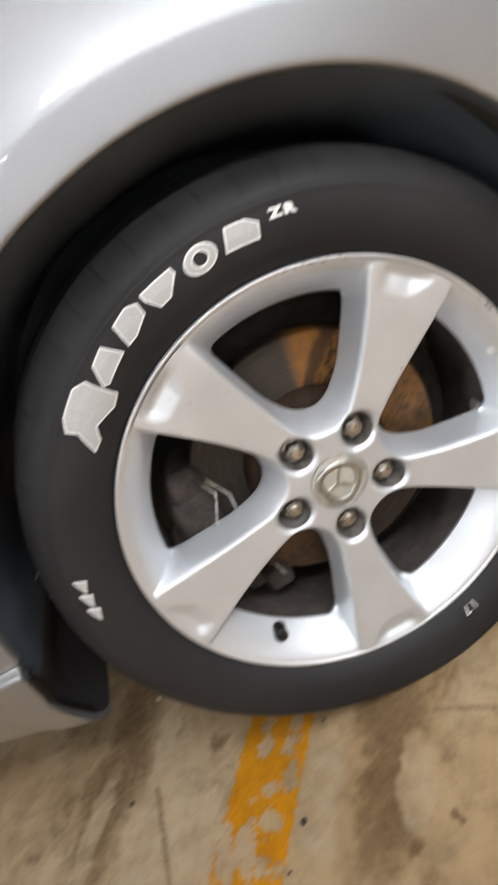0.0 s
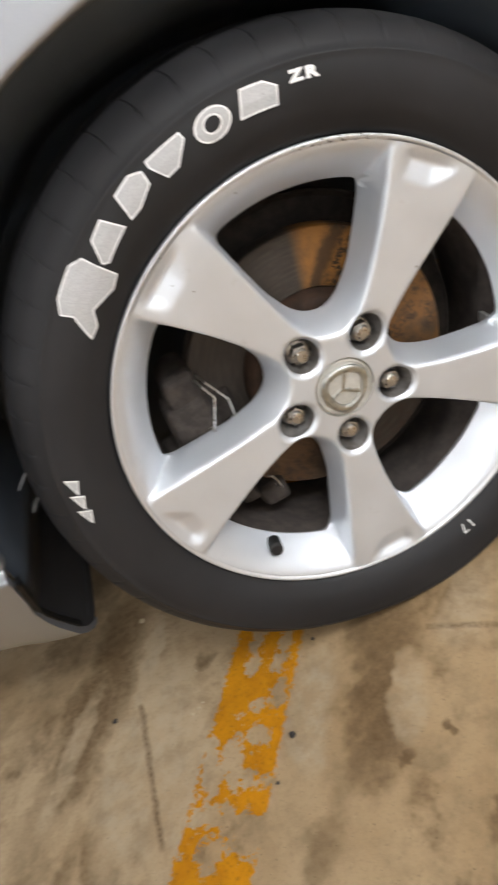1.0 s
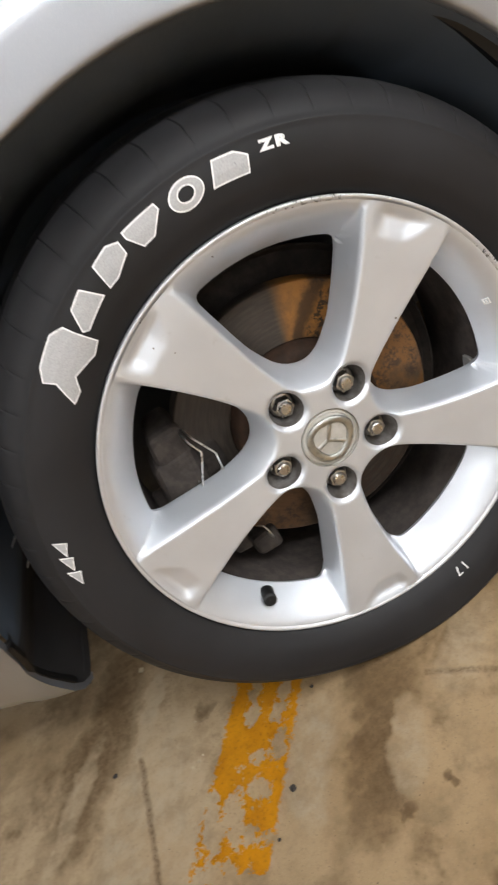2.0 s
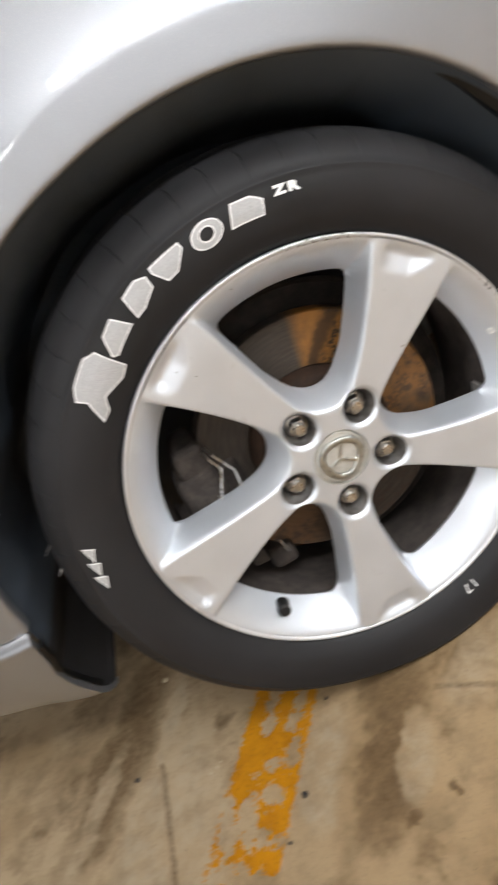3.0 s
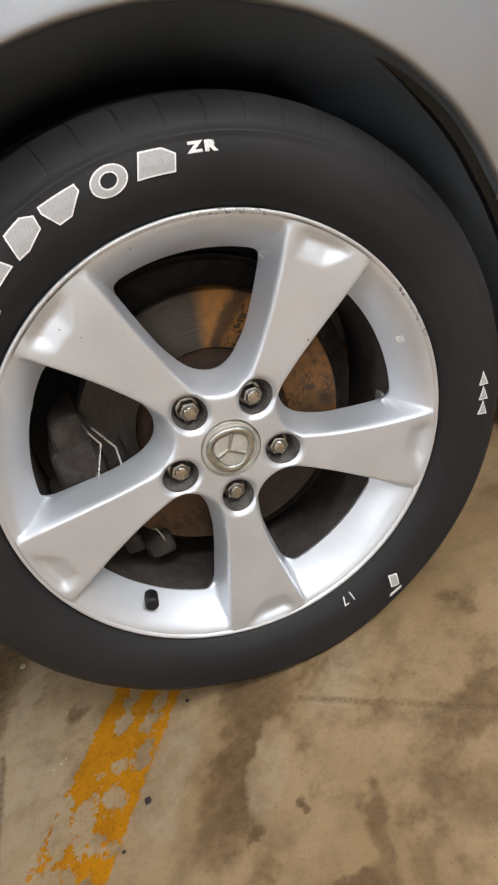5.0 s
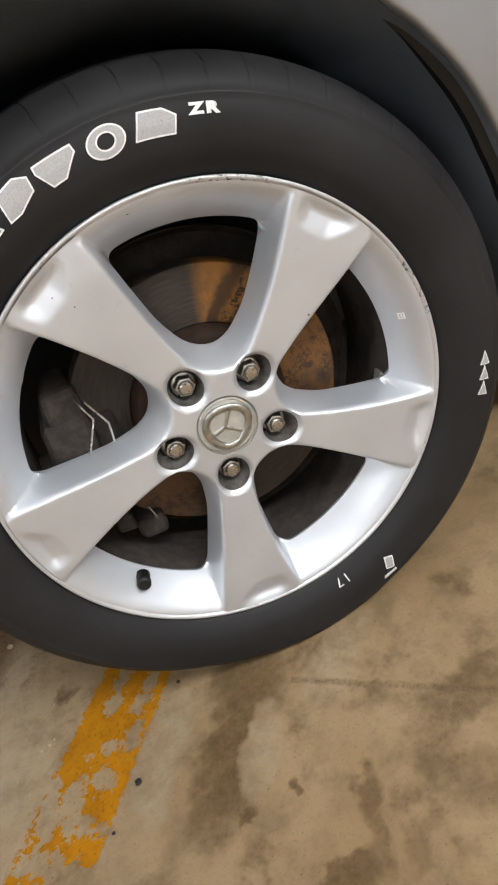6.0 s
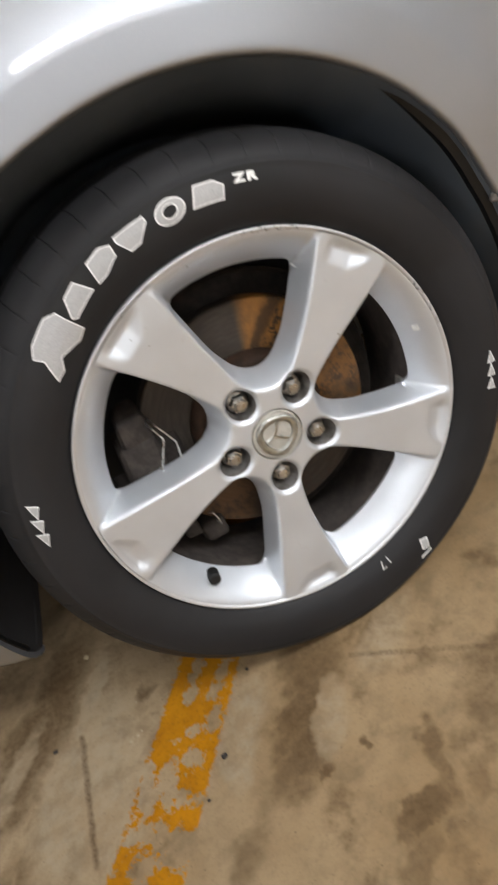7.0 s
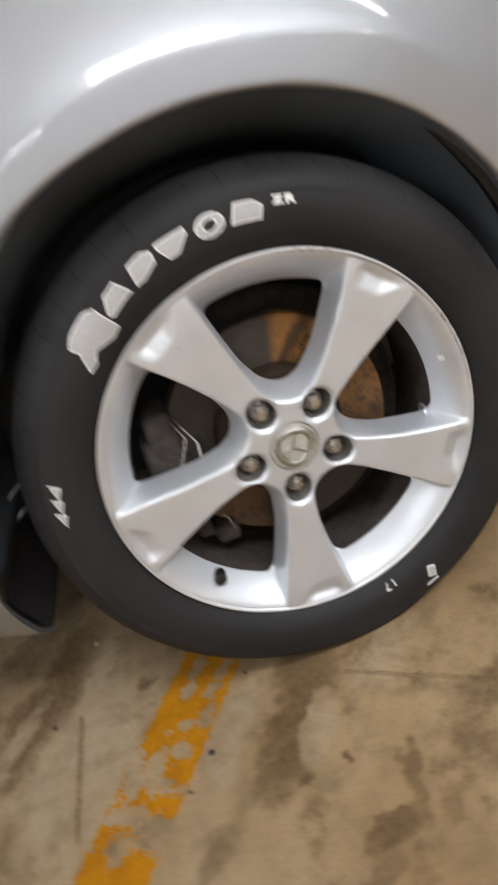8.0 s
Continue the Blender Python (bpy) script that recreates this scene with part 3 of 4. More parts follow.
def fender_panel():
    angles = [2.5 + 175.7 * i / 152 for i in range(153)]
    verts, faces = [], []
    for a in angles:
        ca, sa = math.cos(radians(a)), math.sin(radians(a))
        r0 = lip_radius(a)
        lx, lz = r0 * ca, ZC + r0 * sa
        # where this ray leaves the panel
        k = min([t for t in ((SEAM_X / ca if ca > 1e-6 else 9), (-0.85 / ca if ca < -1e-6 else 9), ((1.06 - ZC) / sa if sa > 1e-6 else 9)) if t > 0])
        low = SILL_Z + (0.004 if a < 90 else 0.0168)
        far = k - r0
        edge = crease(a)
        steps = [0, 0.0015, 0.004, 0.008, 0.014, 0.022, 0.030] + [edge + e for e in (-0.008, -0.0055, -0.0038, -0.0024, -0.0012, 0, 0.0012, 0.0024, 0.0038, 0.0060, 0.009, 0.013, 0.02, 0.03, 0.042, 0.055, 0.07, 0.085)]
        row = [(-0.003, 0.016), (-0.0035, 0.006), (-0.002, 0.0015)]
        ds = [s for s in steps if s < far * 0.9]
        m = 25 - len(ds)
        last = ds[-1]
        ds += [last + (far - last) * (i + 1) / (m + 8) for i in range(m + 8)]
        for d, back in row:
            x, z = (r0 + d) * ca, ZC + (r0 + d) * sa
            verts.append((x, body_y(lx, lz) + flare_y(0, a) + back, max(z, low)))
        for d in ds:
            x, z = (r0 + d) * ca, ZC + (r0 + d) * sa
            z = max(z, low)
            verts.append((x, body_y(x, z) + flare_y(d, a), z))
    n = len(verts) // len(angles)
    for i in range(len(angles) - 1):
        for j in range(n - 1):
            faces.append((i * n + j, i * n + j + 1, (i + 1) * n + j + 1, (i + 1) * n + j))
    return sharpen(mesh_of("fender", verts, faces), 60)


def panel_grid(name, xs, zs, shift=None, inner=0.012):
    """A body panel over a grid of x and z, with its edges turned in."""
    verts, faces = [], []
    rows = [(zs[0], inner)] + [(z, 0.0) for z in zs] + [(zs[-1], inner)]
    cols = [(xs[0], inner)] + [(x, 0.0) for x in xs] + [(xs[-1], inner)]
    for z, bz in rows:
        for x, bx in cols:
            px, pz, extra = shift(x, z) if shift else (x, z, 0.0)
            verts.append((px, body_y(px, pz) + extra + max(bx, bz), pz))
    n = len(cols)
    for i in range(len(rows) - 1):
        for j in range(n - 1):
            faces.append((i * n + j, i * n + j + 1, (i + 1) * n + j + 1, (i + 1) * n + j))
    return sharpen(mesh_of(name, verts, faces), 50)


def spread(a, b, n):
    return [a + (b - a) * i / n for i in range(n + 1)]


part("fender", fender_panel(), PAINT, car, "silver painted front wing with a flared arch lip")


part("front_door", panel_grid("front_door", spread(SEAM_X + 0.005, 1.15, 24), spread(SILL_Z + 0.006, 1.06, 30)), PAINT, car)


def skirt_shift(x, z):
    """The lower skirt stands proud under a rounded ledge, and tucks in at its foot."""
    ledge = -0.013 * smooth01((SILL_Z - z) / 0.010)
    foot = 0.03 * max(0.0, (0.215 - z) / 0.03) ** 2 + 0.26 * max(0.0, 0.338 - z)
    return (x, z, ledge + foot)


def arch_cut(x_edge, sign):
    """Lets a skirt panel's end follow the arch."""
    def shift(x, z):
        px, pz, extra = skirt_shift(x, z)
        a = math.asin(max(-1.0, min(1.0, (z - ZC) / 0.386)))
        edge = sign * lip_radius(math.degrees(a) if sign > 0 else 180 - math.degrees(a)) * math.cos(a) - sign * 0.002
        px = edge + (x - x_edge) * (1 - (edge - x_edge) / (sign * 0.75))
        ang = math.degrees(a) if sign > 0 else 180 - math.degrees(a)
        return (px, pz, extra + flare_y(abs(px - edge), ang))
    return shift


zs_low = [0.188, 0.190, 0.195, 0.203, 0.215, 0.23, 0.245, 0.26, 0.28, 0.30, 0.32, 0.332, 0.336, 0.3385, 0.341, 0.3435, SILL_Z]
part("sill_skirt", panel_grid("sill_skirt", spread(0.386, 1.136, 26), zs_low, arch_cut(0.386, 1)), PAINT, car, "silver sill skirt with a bright upper ledge")


def bumper_shift(x, z):
    px, pz, extra = arch_cut(-0.386, -1)(x, z)
    lift = (min(0.06, 0.23 * max(0.0, -0.405 - px)) - 0.030) * smooth01((0.335 - z) / 0.145)
    return (px, pz + 0.015 + lift, extra)


part("front_bumper", panel_grid("front_bumper", spread(-0.866, -0.386, 22), zs_low, bumper_shift), PAINT, car, "silver lower front bumper with a bright upper ledge")


def arch_strip(name, prof, ribbed, first=-16.0, last=195.2):
    """A strip swept round the arch: offsets from its lip and depths behind it."""
    verts, faces = [], []
    n = len(prof)
    angles = [first + (last - first) * i / 180 for i in range(181)]
    for a in angles:
        ca, sa = math.cos(radians(a)), math.sin(radians(a))
        r0 = lip_radius(a)
        y0 = body_y(r0 * ca, ZC + r0 * sa) + flare_y(0, a)
        if a > 90 and ZC + r0 * sa < 0.338:
            y0 += 0.26 * (0.338 - ZC - r0 * sa) - 0.009
        wide = 0.25 + 0.75 * smooth01((62 - a) / 30)
        full = 0.1 + 0.9 * smooth01((166 - a) / 24)
        rib = 0.0015 if ribbed and int((a + 40) / 14) % 2 else 0.0
        for d, back in prof:
            r = r0 + (d * full if ribbed else d * wide if -0.02 < d < -0.005 else d) - (rib if back > 0.04 else 0.0)
            verts.append((r * ca, y0 + back, ZC + r * sa))
    for i in range(len(angles) - 1):
        for j in range(n - 1):
            faces.append((i * n + j, (i + 1) * n + j, (i + 1) * n + j + 1, i * n + j + 1))
    return sharpen(mesh_of(name, verts, faces), 40)


LINER_PROFILE = [(-0.0020, 0.007), (-0.0075, 0.013), (-0.0160, 0.025), (-0.0250, 0.041), (-0.0330, 0.062), (-0.0400, 0.095), (-0.0450, 0.14), (-0.0480, 0.20), (-0.050, 0.25), (-0.06, 0.29), (-0.10, 0.30)]
liner = part("wheel_arch_liner", arch_strip("wheel_arch_liner", LINER_PROFILE, True, last=180.0), LINER, car, "black plastic wheel arch liner, scuffed")
part("deflector", arch_strip("deflector", LINER_PROFILE, True, 180.0, 199.5), DEFLECTOR, liner, "black rubber flap below the bumper corner")
part("liner_edge", arch_strip("liner_edge", [(-0.001, 0.010), (-0.004, 0.011), (-0.0155, 0.016), (-0.0165, 0.033)], False, last=84.0), BLACK, liner, "dark rubbery edge strip of the liner")
part("bumper_return", arch_strip("bumper_return", [(0.001, 0.003), (-0.003, 0.006), (-0.004, 0.012), (-0.001, 0.020)], False, 176.5, 196.0), BLACK, liner, "black return flange behind the bumper edge")
part("underbody", box_bm(-0.80, 1.10, 0.34, 1.38, 0.20, 0.9, 0.02), LINER, car, "dark underbody")
CAR_W = 1.72


def crown(name, x0, x1):
    """The upper body between the two sides, gently crowned."""
    verts, faces = [], []
    xs, n = spread(x0, x1, 24), 28
    for x in xs:
        edge = body_y(x, 1.06)
        for j in range(n + 1):
            t = j / n
            y = edge + (CAR_W - 2 * edge) * t
            verts.append((x, y, 1.06 + 0.065 * (1 - (2 * t - 1) ** 4) - 0.05 * max(0.0, -x - 0.45) / 0.4))
    for i in range(len(xs) - 1):
        for j in range(n):
            a = i * (n + 1) + j
            faces.append((a, a + 1, a + n + 2, a + n + 1))
    return mesh_of(name, verts, faces)


def far_side():
    verts, faces = [], []
    xs, zs = spread(-0.85, 1.15, 30), spread(0.20, 1.06, 24)
    for z in zs:
        for x in xs:
            verts.append((x, CAR_W - body_y(x, z), z))
    n = len(xs)
    for i in range(len(zs) - 1):
        for j in range(n - 1):
            faces.append((i * n + j, i * n + j + 1, (i + 1) * n + j + 1, (i + 1) * n + j))
    return mesh_of("far_side", verts, faces)


def end_panel(name, x, bulge):
    """Closes the body's front or rear end."""
    verts, faces = [], []
    zs, n = spread(0.20, 1.06, 16), 24
    for z in zs:
        e = body_y(x, z)
        for j in range(n + 1):
            t = j / n
            drop = 0.05 * max(0.0, -x - 0.45) / 0.4 * max(0.0, (z - 0.9) / 0.16)
            verts.append((x + bulge * math.sin(math.pi * t) * (1 - 0.5 * ((z - 0.5) / 0.56) ** 2), e + (CAR_W - 2 * e) * t, z - drop))
    for i in range(len(zs) - 1):
        for j in range(n):
            a = i * (n + 1) + j
            faces.append((a, a + 1, a + n + 2, a + n + 1))
    return mesh_of(name, verts, faces)


part("bonnet", crown("bonnet", -0.85, 0.459), PAINT, car)
part("upper_body", crown("upper_body", 0.465, 1.15), PAINT, car)
part("far_side", far_side(), PAINT, car)
part("front_panel", end_panel("front_panel", -0.85, -0.14), PAINT, car)
part("rear_closure", end_panel("rear_closure", 1.15, 0.0), LINER, car)


# ---- the wheel ----
wheel = part("wheel", bpy.data.meshes.new("wheel_axle"), None, car, "silver five-spoke alloy wheel with a white-marked black tyre")
vs, fs = lathe([(0.0, 0.05), (0.030, 0.05), (0.032, 0.06), (0.032, 0.12), (0.0, 0.12)], 24)
bm_axle = mesh_of("wheel_axle", vs, fs)
wheel.data = sharpen(bm_axle, 40)
wheel.data.materials.append(HAT)

R_TYRE = 0.332
SIDE = [(0.2315, 0.020), (0.2345, 0.011), (0.2375, 0.0050), (0.2405, 0.0015), (0.2430, -0.0008), (0.2465, -0.0030), (0.252, -0.0070), (0.260, -0.0100), (0.270, -0.0120), (0.280, -0.0125),
        (0.290, -0.0112), (0.2952, -0.0098), (0.2966, -0.0101), (0.2980, -0.0096), (0.2992, -0.0074), (0.304, -0.0045), (0.310, 0.0005), (0.3155, 0.0065), (0.3195, 0.013), (0.3225, 0.0195), (0.3250, 0.027), (0.3272, 0.036), (0.3290, 0.047), (0.3303, 0.060)]
TREAD_W = 0.190


def side_y(r):
    return float(np.interp(r, [p[0] for p in SIDE], [p[1] for p in SIDE]))


def settle(p):
    """Presses the tyre flat on the floor, with its wall bulging a little there."""
    x, y, z = p
    if z < 0.05:
        low = smooth01((0.05 - z) / 0.06) * math.exp(-(x / 0.13) ** 2)
        y -= 0.006 * low if y < 0.09 else -0.006 * low
    return (x, y, max(z, 0.0006))


def tyre_mesh():
    n, sub = 56, (0.0, 0.10, 0.13, 0.16, 0.22, 0.32, 0.42, 0.52, 0.62, 0.72, 0.82, 0.91)
    prof = SIDE + [(0.3312, 0.075), (0.3318, 0.085), (R_TYRE, 0.095)]
    prof = prof + [(r, TREAD_W - y) for r, y in reversed(prof[:-1])]
    k = len(prof)
    verts, faces = [], []
    cols = []
    for i in range(n):
        for s in sub:
            cols.append((2 * math.pi * (i + s) / n, s == 0.13))
    for a, groove in cols:
        for j, (r, y) in enumerate(prof):
            cut = 0.0
            if groove and 0.3060 < r and y < 0.095:
                y += 0.0011
                cut = 0.0013 if r > 0.3175 else 0.0
            if r > 0.3308 and (abs(y - 0.078) < 0.006 or abs(y - 0.112) < 0.006):
                cut = 0.006
            skew = 0.10 * max(0.0, y - 0.02) if y < 0.1 else 0.10 * max(0.0, TREAD_W - y - 0.02)
            aa = a + skew * 2.0
            verts.append(settle(((r - cut) * math.cos(aa), y, ZC + (r - cut) * math.sin(aa))))
    m = len(cols)
    for i in range(m):
        j = (i + 1) % m
        for p in range(k - 1):
            faces.append((i * k + p, i * k + p + 1, j * k + p + 1, j * k + p))
    return sharpen(mesh_of("tyre", verts, faces), 42)


part("tyre", tyre_mesh(), TYRE, wheel, "black low-profile tyre with white sidewall shapes")

# rim face -------------------------------------------------------------
SPOKE0 = 42.7                     # angle of the first spoke
R_LIP, R_HOLE = 0.2310, 0.1975
EDGE_A = ([0.04, 0.075, 0.098, 0.1245, 0.160, 0.19, 0.225, 0.26], [0.0130, 0.0135, 0.0146, 0.0184, 0.0262, 0.0345, 0.0455, 0.057])
EDGE_B = ([0.04, 0.080, 0.112, 0.163, 0.195, 0.227, 0.26], [-0.0205, -0.0222, -0.0262, -0.0368, -0.0430, -0.0482, -0.054])


CURVE_A = np.polyfit(EDGE_A[0], EDGE_A[1], 3)
CURVE_B = np.polyfit(EDGE_B[0], EDGE_B[1], 3)


def cubic(c, u):
    return ((c[0] * u + c[1]) * u + c[2]) * u + c[3]


def spoke_local(x, z, k):
    a = radians(SPOKE0 - 72 * k)
    return x * math.cos(a) + z * math.sin(a), -x * math.sin(a) + z * math.cos(a)


def smin(a, b, k):
    h = max(0.0, min(1.0, 0.5 + 0.5 * (b - a) / k))
    return b + (a - b) * h - k * h * (1 - h)


def solid(x, z):
    """Signed distance to the spokes and hub, seen from the front: negative on the metal."""
    d = math.hypot(x, z) - 0.0555
    for k in range(5):
        u, v = spoke_local(x, z, k)
        if u < 0.01:
            continue
        s = max(v - cubic(CURVE_A, u), cubic(CURVE_B, u) - v)
        d = smin(d, s, 0.028)
    return d


def face_y(r):
    return 0.0005 + 0.0085 * smooth01((0.235 - r) / 0.18)


def dish_y(r):
    t = (R_LIP - r) / (R_LIP - R_HOLE)
    return 0.0025 + 0.038 * max(0.0, t) ** 1.5


def draft(r):
    """How far a window's wall leans in, from crest to back edge."""
    return 0.0065 + 0.0060 * smooth01((0.125 - r) / 0.055) + 0.0045 * smooth01((r - 0.185) / 0.03)


NUT_R, NUT_A = 0.05715, 39.9
POCKETS = [(NUT_R * math.cos(radians(NUT_A - 72 * k)), NUT_R * math.sin(radians(NUT_A - 72 * k))) for k in range(5)]


def pocket_gap(x, z, px, pz):
    """How far a point lies from the axis of a nut's pocket, which is drawn out away from the axle."""
    ux, uz = px / NUT_R, pz / NUT_R
    along, across = (x - px) * ux + (z - pz) * uz - 0.0022, (z - pz) * ux - (x - px) * uz
    return math.hypot(along / 1.12, across)


def pocket_ring(px, pz, size, n=40):
    ux, uz = px / NUT_R, pz / NUT_R
    ring = []
    for i in range(n):
        b = 2 * math.pi * i / n
        along, across = 1.12 * size * math.cos(b) + 0.0022, size * math.sin(b)
        ring.append((px + along * ux - across * uz, pz + along * uz + across * ux))
    return ring


def scoop(x, z):
    """The cup pressed into each spoke's end."""
    best = 0.0
    for k in range(5):
        u, v = spoke_local(x, z, k)
        if u < 0.17:
            continue
        r = math.hypot(x, z)
        a = math.degrees(math.atan2(v, u))
        if not -9.5 < a < 9.5:
            continue
        start = 0.2000 + 0.0290 * (max(0.0, -0.5 - a) / 7.6) ** 1.5
        across = smooth01((8.9 - a) / 4.2)
        t = max(0.0, min(1.0, (r - start) / 0.023))
        best = max(best, across * (0.35 * smooth01(t) + 0.65 * t * (1.25 - 0.25 * t)))
    return 0.0068 * best


def rim_y(x, z):
    r = math.hypot(x, z)
    top = face_y(r)
    if r > 0.17:
        top += scoop(x, z) * smooth01((R_LIP + 0.0002 - r) / 0.0125)
    for px, pz in POCKETS:
        top += 0.0045 * (1 - smooth01((pocket_gap(x, z, px, pz) - 0.0172) / 0.0045))
    d = solid(x, z)
    if d <= 0:
        return min(top + 0.0011 * max(0.0, 1 + d / 0.0028) ** 2, max(dish_y(r), top) if r > 0.2 else 9.0)
    t = min(1.0, d / draft(r))
    wall = top + 0.0011 + (0.046 - top) * (0.45 * t + 0.55 * t ** 1.7)
    return smin(wall, max(dish_y(r), top + 0.0011), 0.005 * smooth01((R_LIP - r) / 0.006) + 1e-5)


def window_loop(k, level, rmax, n=110, inset=0.0):
    """Where solid() reaches a level, seen from the middle of a window."""
    a = radians(SPOKE0 + 36 - 72 * k)
    mx, mz = 0.150 * math.cos(a), 0.150 * math.sin(a)
    pts = []
    for i in range(n):
        b = a + 2 * math.pi * i / n
        lo, hi = 0.0, 0.20
        for _ in range(26):
            mid = (lo + hi) / 2
            x, z = mx + mid * math.cos(b), mz + mid * math.sin(b)
            rr = math.hypot(x, z)
            inside = smin(solid(x, z) - (draft(rr) - inset if level is None else level), rmax - rr, 0.014) > 0.0
            lo, hi = (mid, hi) if inside else (lo, mid)
        pts.append((mx + lo * math.cos(b), mz + lo * math.sin(b)))
    return pts


def rim_face():
    from mathutils import geometry
    pts, edges = [], []

    def ring(points):
        s = len(pts)
        pts.extend(points)
        edges.extend((s + i, s + (i + 1) % len(points)) for i in range(len(points)))

    holes = [window_loop(k, None, R_HOLE, 140) for k in range(5)]
    for h in holes:
        ring(h)
    for k in range(5):
        ring(window_loop(k, None, R_HOLE + 0.0012, 140, 0.0009))
        ring(window_loop(k, None, R_HOLE + 0.0032, 140, 0.0022))
        for level, gap in ((0.0, 0.0008), (-0.0014, 0.0010), (-0.0028, 0.0012), (0.0016, 0.0006)):
            ring(window_loop(k, level, R_LIP - gap, 190))
    ring([(R_LIP * math.cos(2 * math.pi * i / 240), R_LIP * math.sin(2 * math.pi * i / 240)) for i in range(240)])
    ring([(0.0325 * math.cos(2 * math.pi * i / 48), 0.0325 * math.sin(2 * math.pi * i / 48)) for i in range(48)])
    for px, pz in POCKETS:
        for size in (0.0172, 0.0183, 0.0196, 0.0217):
            ring(pocket_ring(px, pz, size))
    # loose points between, closer together near the crests
    r = 0.036
    while r < R_LIP - 0.002:
        n = int(2 * math.pi * r / 0.0027)
        for i in range(n):
            a = 2 * math.pi * (i + 0.5 * (int(r * 1e4) % 2)) / n
            x, z = r * math.cos(a), r * math.sin(a)
            dd = solid(x, z)
            if any(pocket_gap(x, z, px, pz) < 0.0226 for px, pz in POCKETS):
                continue
            if (r < R_HOLE + 0.0045 and dd > draft(r) - 0.0030) or -0.0036 < dd < 0.0022:
                continue
            pts.append((x, z))
        r += 0.0027
    co, _, tri, _, _, _ = geometry.delaunay_2d_cdt([Vector(p) for p in pts], edges, [], 0, 1e-6)
    keep = []
    loops = [[Vector(p) for p in h] for h in holes]

    def in_poly(x, z, poly):
        inside, j = False, len(poly) - 1
        for i in range(len(poly)):
            (xi, zi), (xj, zj) = poly[i], poly[j]
            if (zi > z) != (zj > z) and x < (xj - xi) * (z - zi) / (zj - zi) + xi:
                inside = not inside
            j = i
        return inside

    for f in tri:
        cx, cz = sum(co[i][0] for i in f) / 3, sum(co[i][1] for i in f) / 3
        rr = math.hypot(cx, cz)
        if rr > R_LIP or rr < 0.0325:
            continue
        if any(pocket_gap(cx, cz, px, pz) < 0.0172 for px, pz in POCKETS):
            continue
        if 0.06 < rr < R_HOLE + 0.001 and any(in_poly(cx, cz, h) for h in holes):
            continue
        keep.append(tuple(f))
    verts = [(c[0], rim_y(c[0], c[1]), ZC + c[1]) for c in co]
    # window walls run on to the back
    for h in holes:
        s = len(verts)
        m = len(h)
        back = [(x * 1.012, z * 1.012) if math.hypot(x, z) > 0.19 else (x * 0.998, z * 0.998) for x, z in h]
        for x, z in h:
            verts.append((x, rim_y(x, z), ZC + z))
        for (x, z), (hx, hz) in zip(back, h):
            verts.append((x, rim_y(hx, hz) + 0.0055, ZC + z))
        for i in range(m):
            j = (i + 1) % m
            keep.append((s + i, s + j, s + m + j, s + m + i))
    me = mesh_of("rim", verts, keep)
    bm = bmesh.new()
    bm.from_mesh(me)
    bmesh.ops.remove_doubles(bm, verts=bm.verts, dist=2e-5)
    loose = [v for v in bm.verts if not v.link_faces]
    bmesh.ops.delete(bm, geom=loose, context="VERTS")
    for e in bm.edges:
        if len(e.link_faces) == 2 and {len(f.verts) for f in e.link_faces} == {3, 4}:
            e.smooth = False
    bm.to_mesh(me)
    bm.free()
    return sharpen(me, 62)


part("rim", rim_face(), ALLOY, wheel, "silver painted alloy rim with five broad spokes")
vs, fs = lathe([(R_LIP - 0.0006, 0.0030), (R_LIP + 0.0004, 0.0021), (0.2322, 0.0012), (0.2334, 0.0004), (0.2346, 0.0002), (0.2356, 0.0006), (0.2360, 0.002), (0.2358, 0.008), (0.233, 0.012)], 240)
part("rim_lip", mesh_of("rim_lip", vs, fs), LIP, wheel, "rim edge with dark kerb scuffs")
vs, fs = lathe([(0.2005, 0.040), (0.199, 0.062), (0.198, 0.10), (0.203, 0.16), (0.216, 0.185), (0.22, 0.19)], 120)
part("inner_barrel", mesh_of("inner_barrel", vs, fs), BARREL, wheel, "dark brake-dusted inner barrel")


def pocket():
    """The nut's hole, with a slope on the side away from the axle; x points outward."""
    verts, faces, n = [], [], 40
    for size, depth, shift, stretch in ((0.0173, 0.0125, 0.0022, 1.12), (0.0168, 0.0150, 0.0021, 1.11), (0.0160, 0.0215, 0.0014, 1.08), (0.0146, 0.0300, 0.0004, 1.02), (0.0138, 0.0360, 0.0, 1.0), (0.0040, 0.0362, 0.0, 1.0)):
        for i in range(n):
            b = 2 * math.pi * i / n
            verts.append((stretch * size * math.cos(b) + shift, depth, size * math.sin(b)))
    for k in range(5):
        for i in range(n):
            j = (i + 1) % n
            faces.append((k * n + i, k * n + j, (k + 1) * n + j, (k + 1) * n + i))
    return sharpen(mesh_of("nut_pocket", verts, faces), 40)


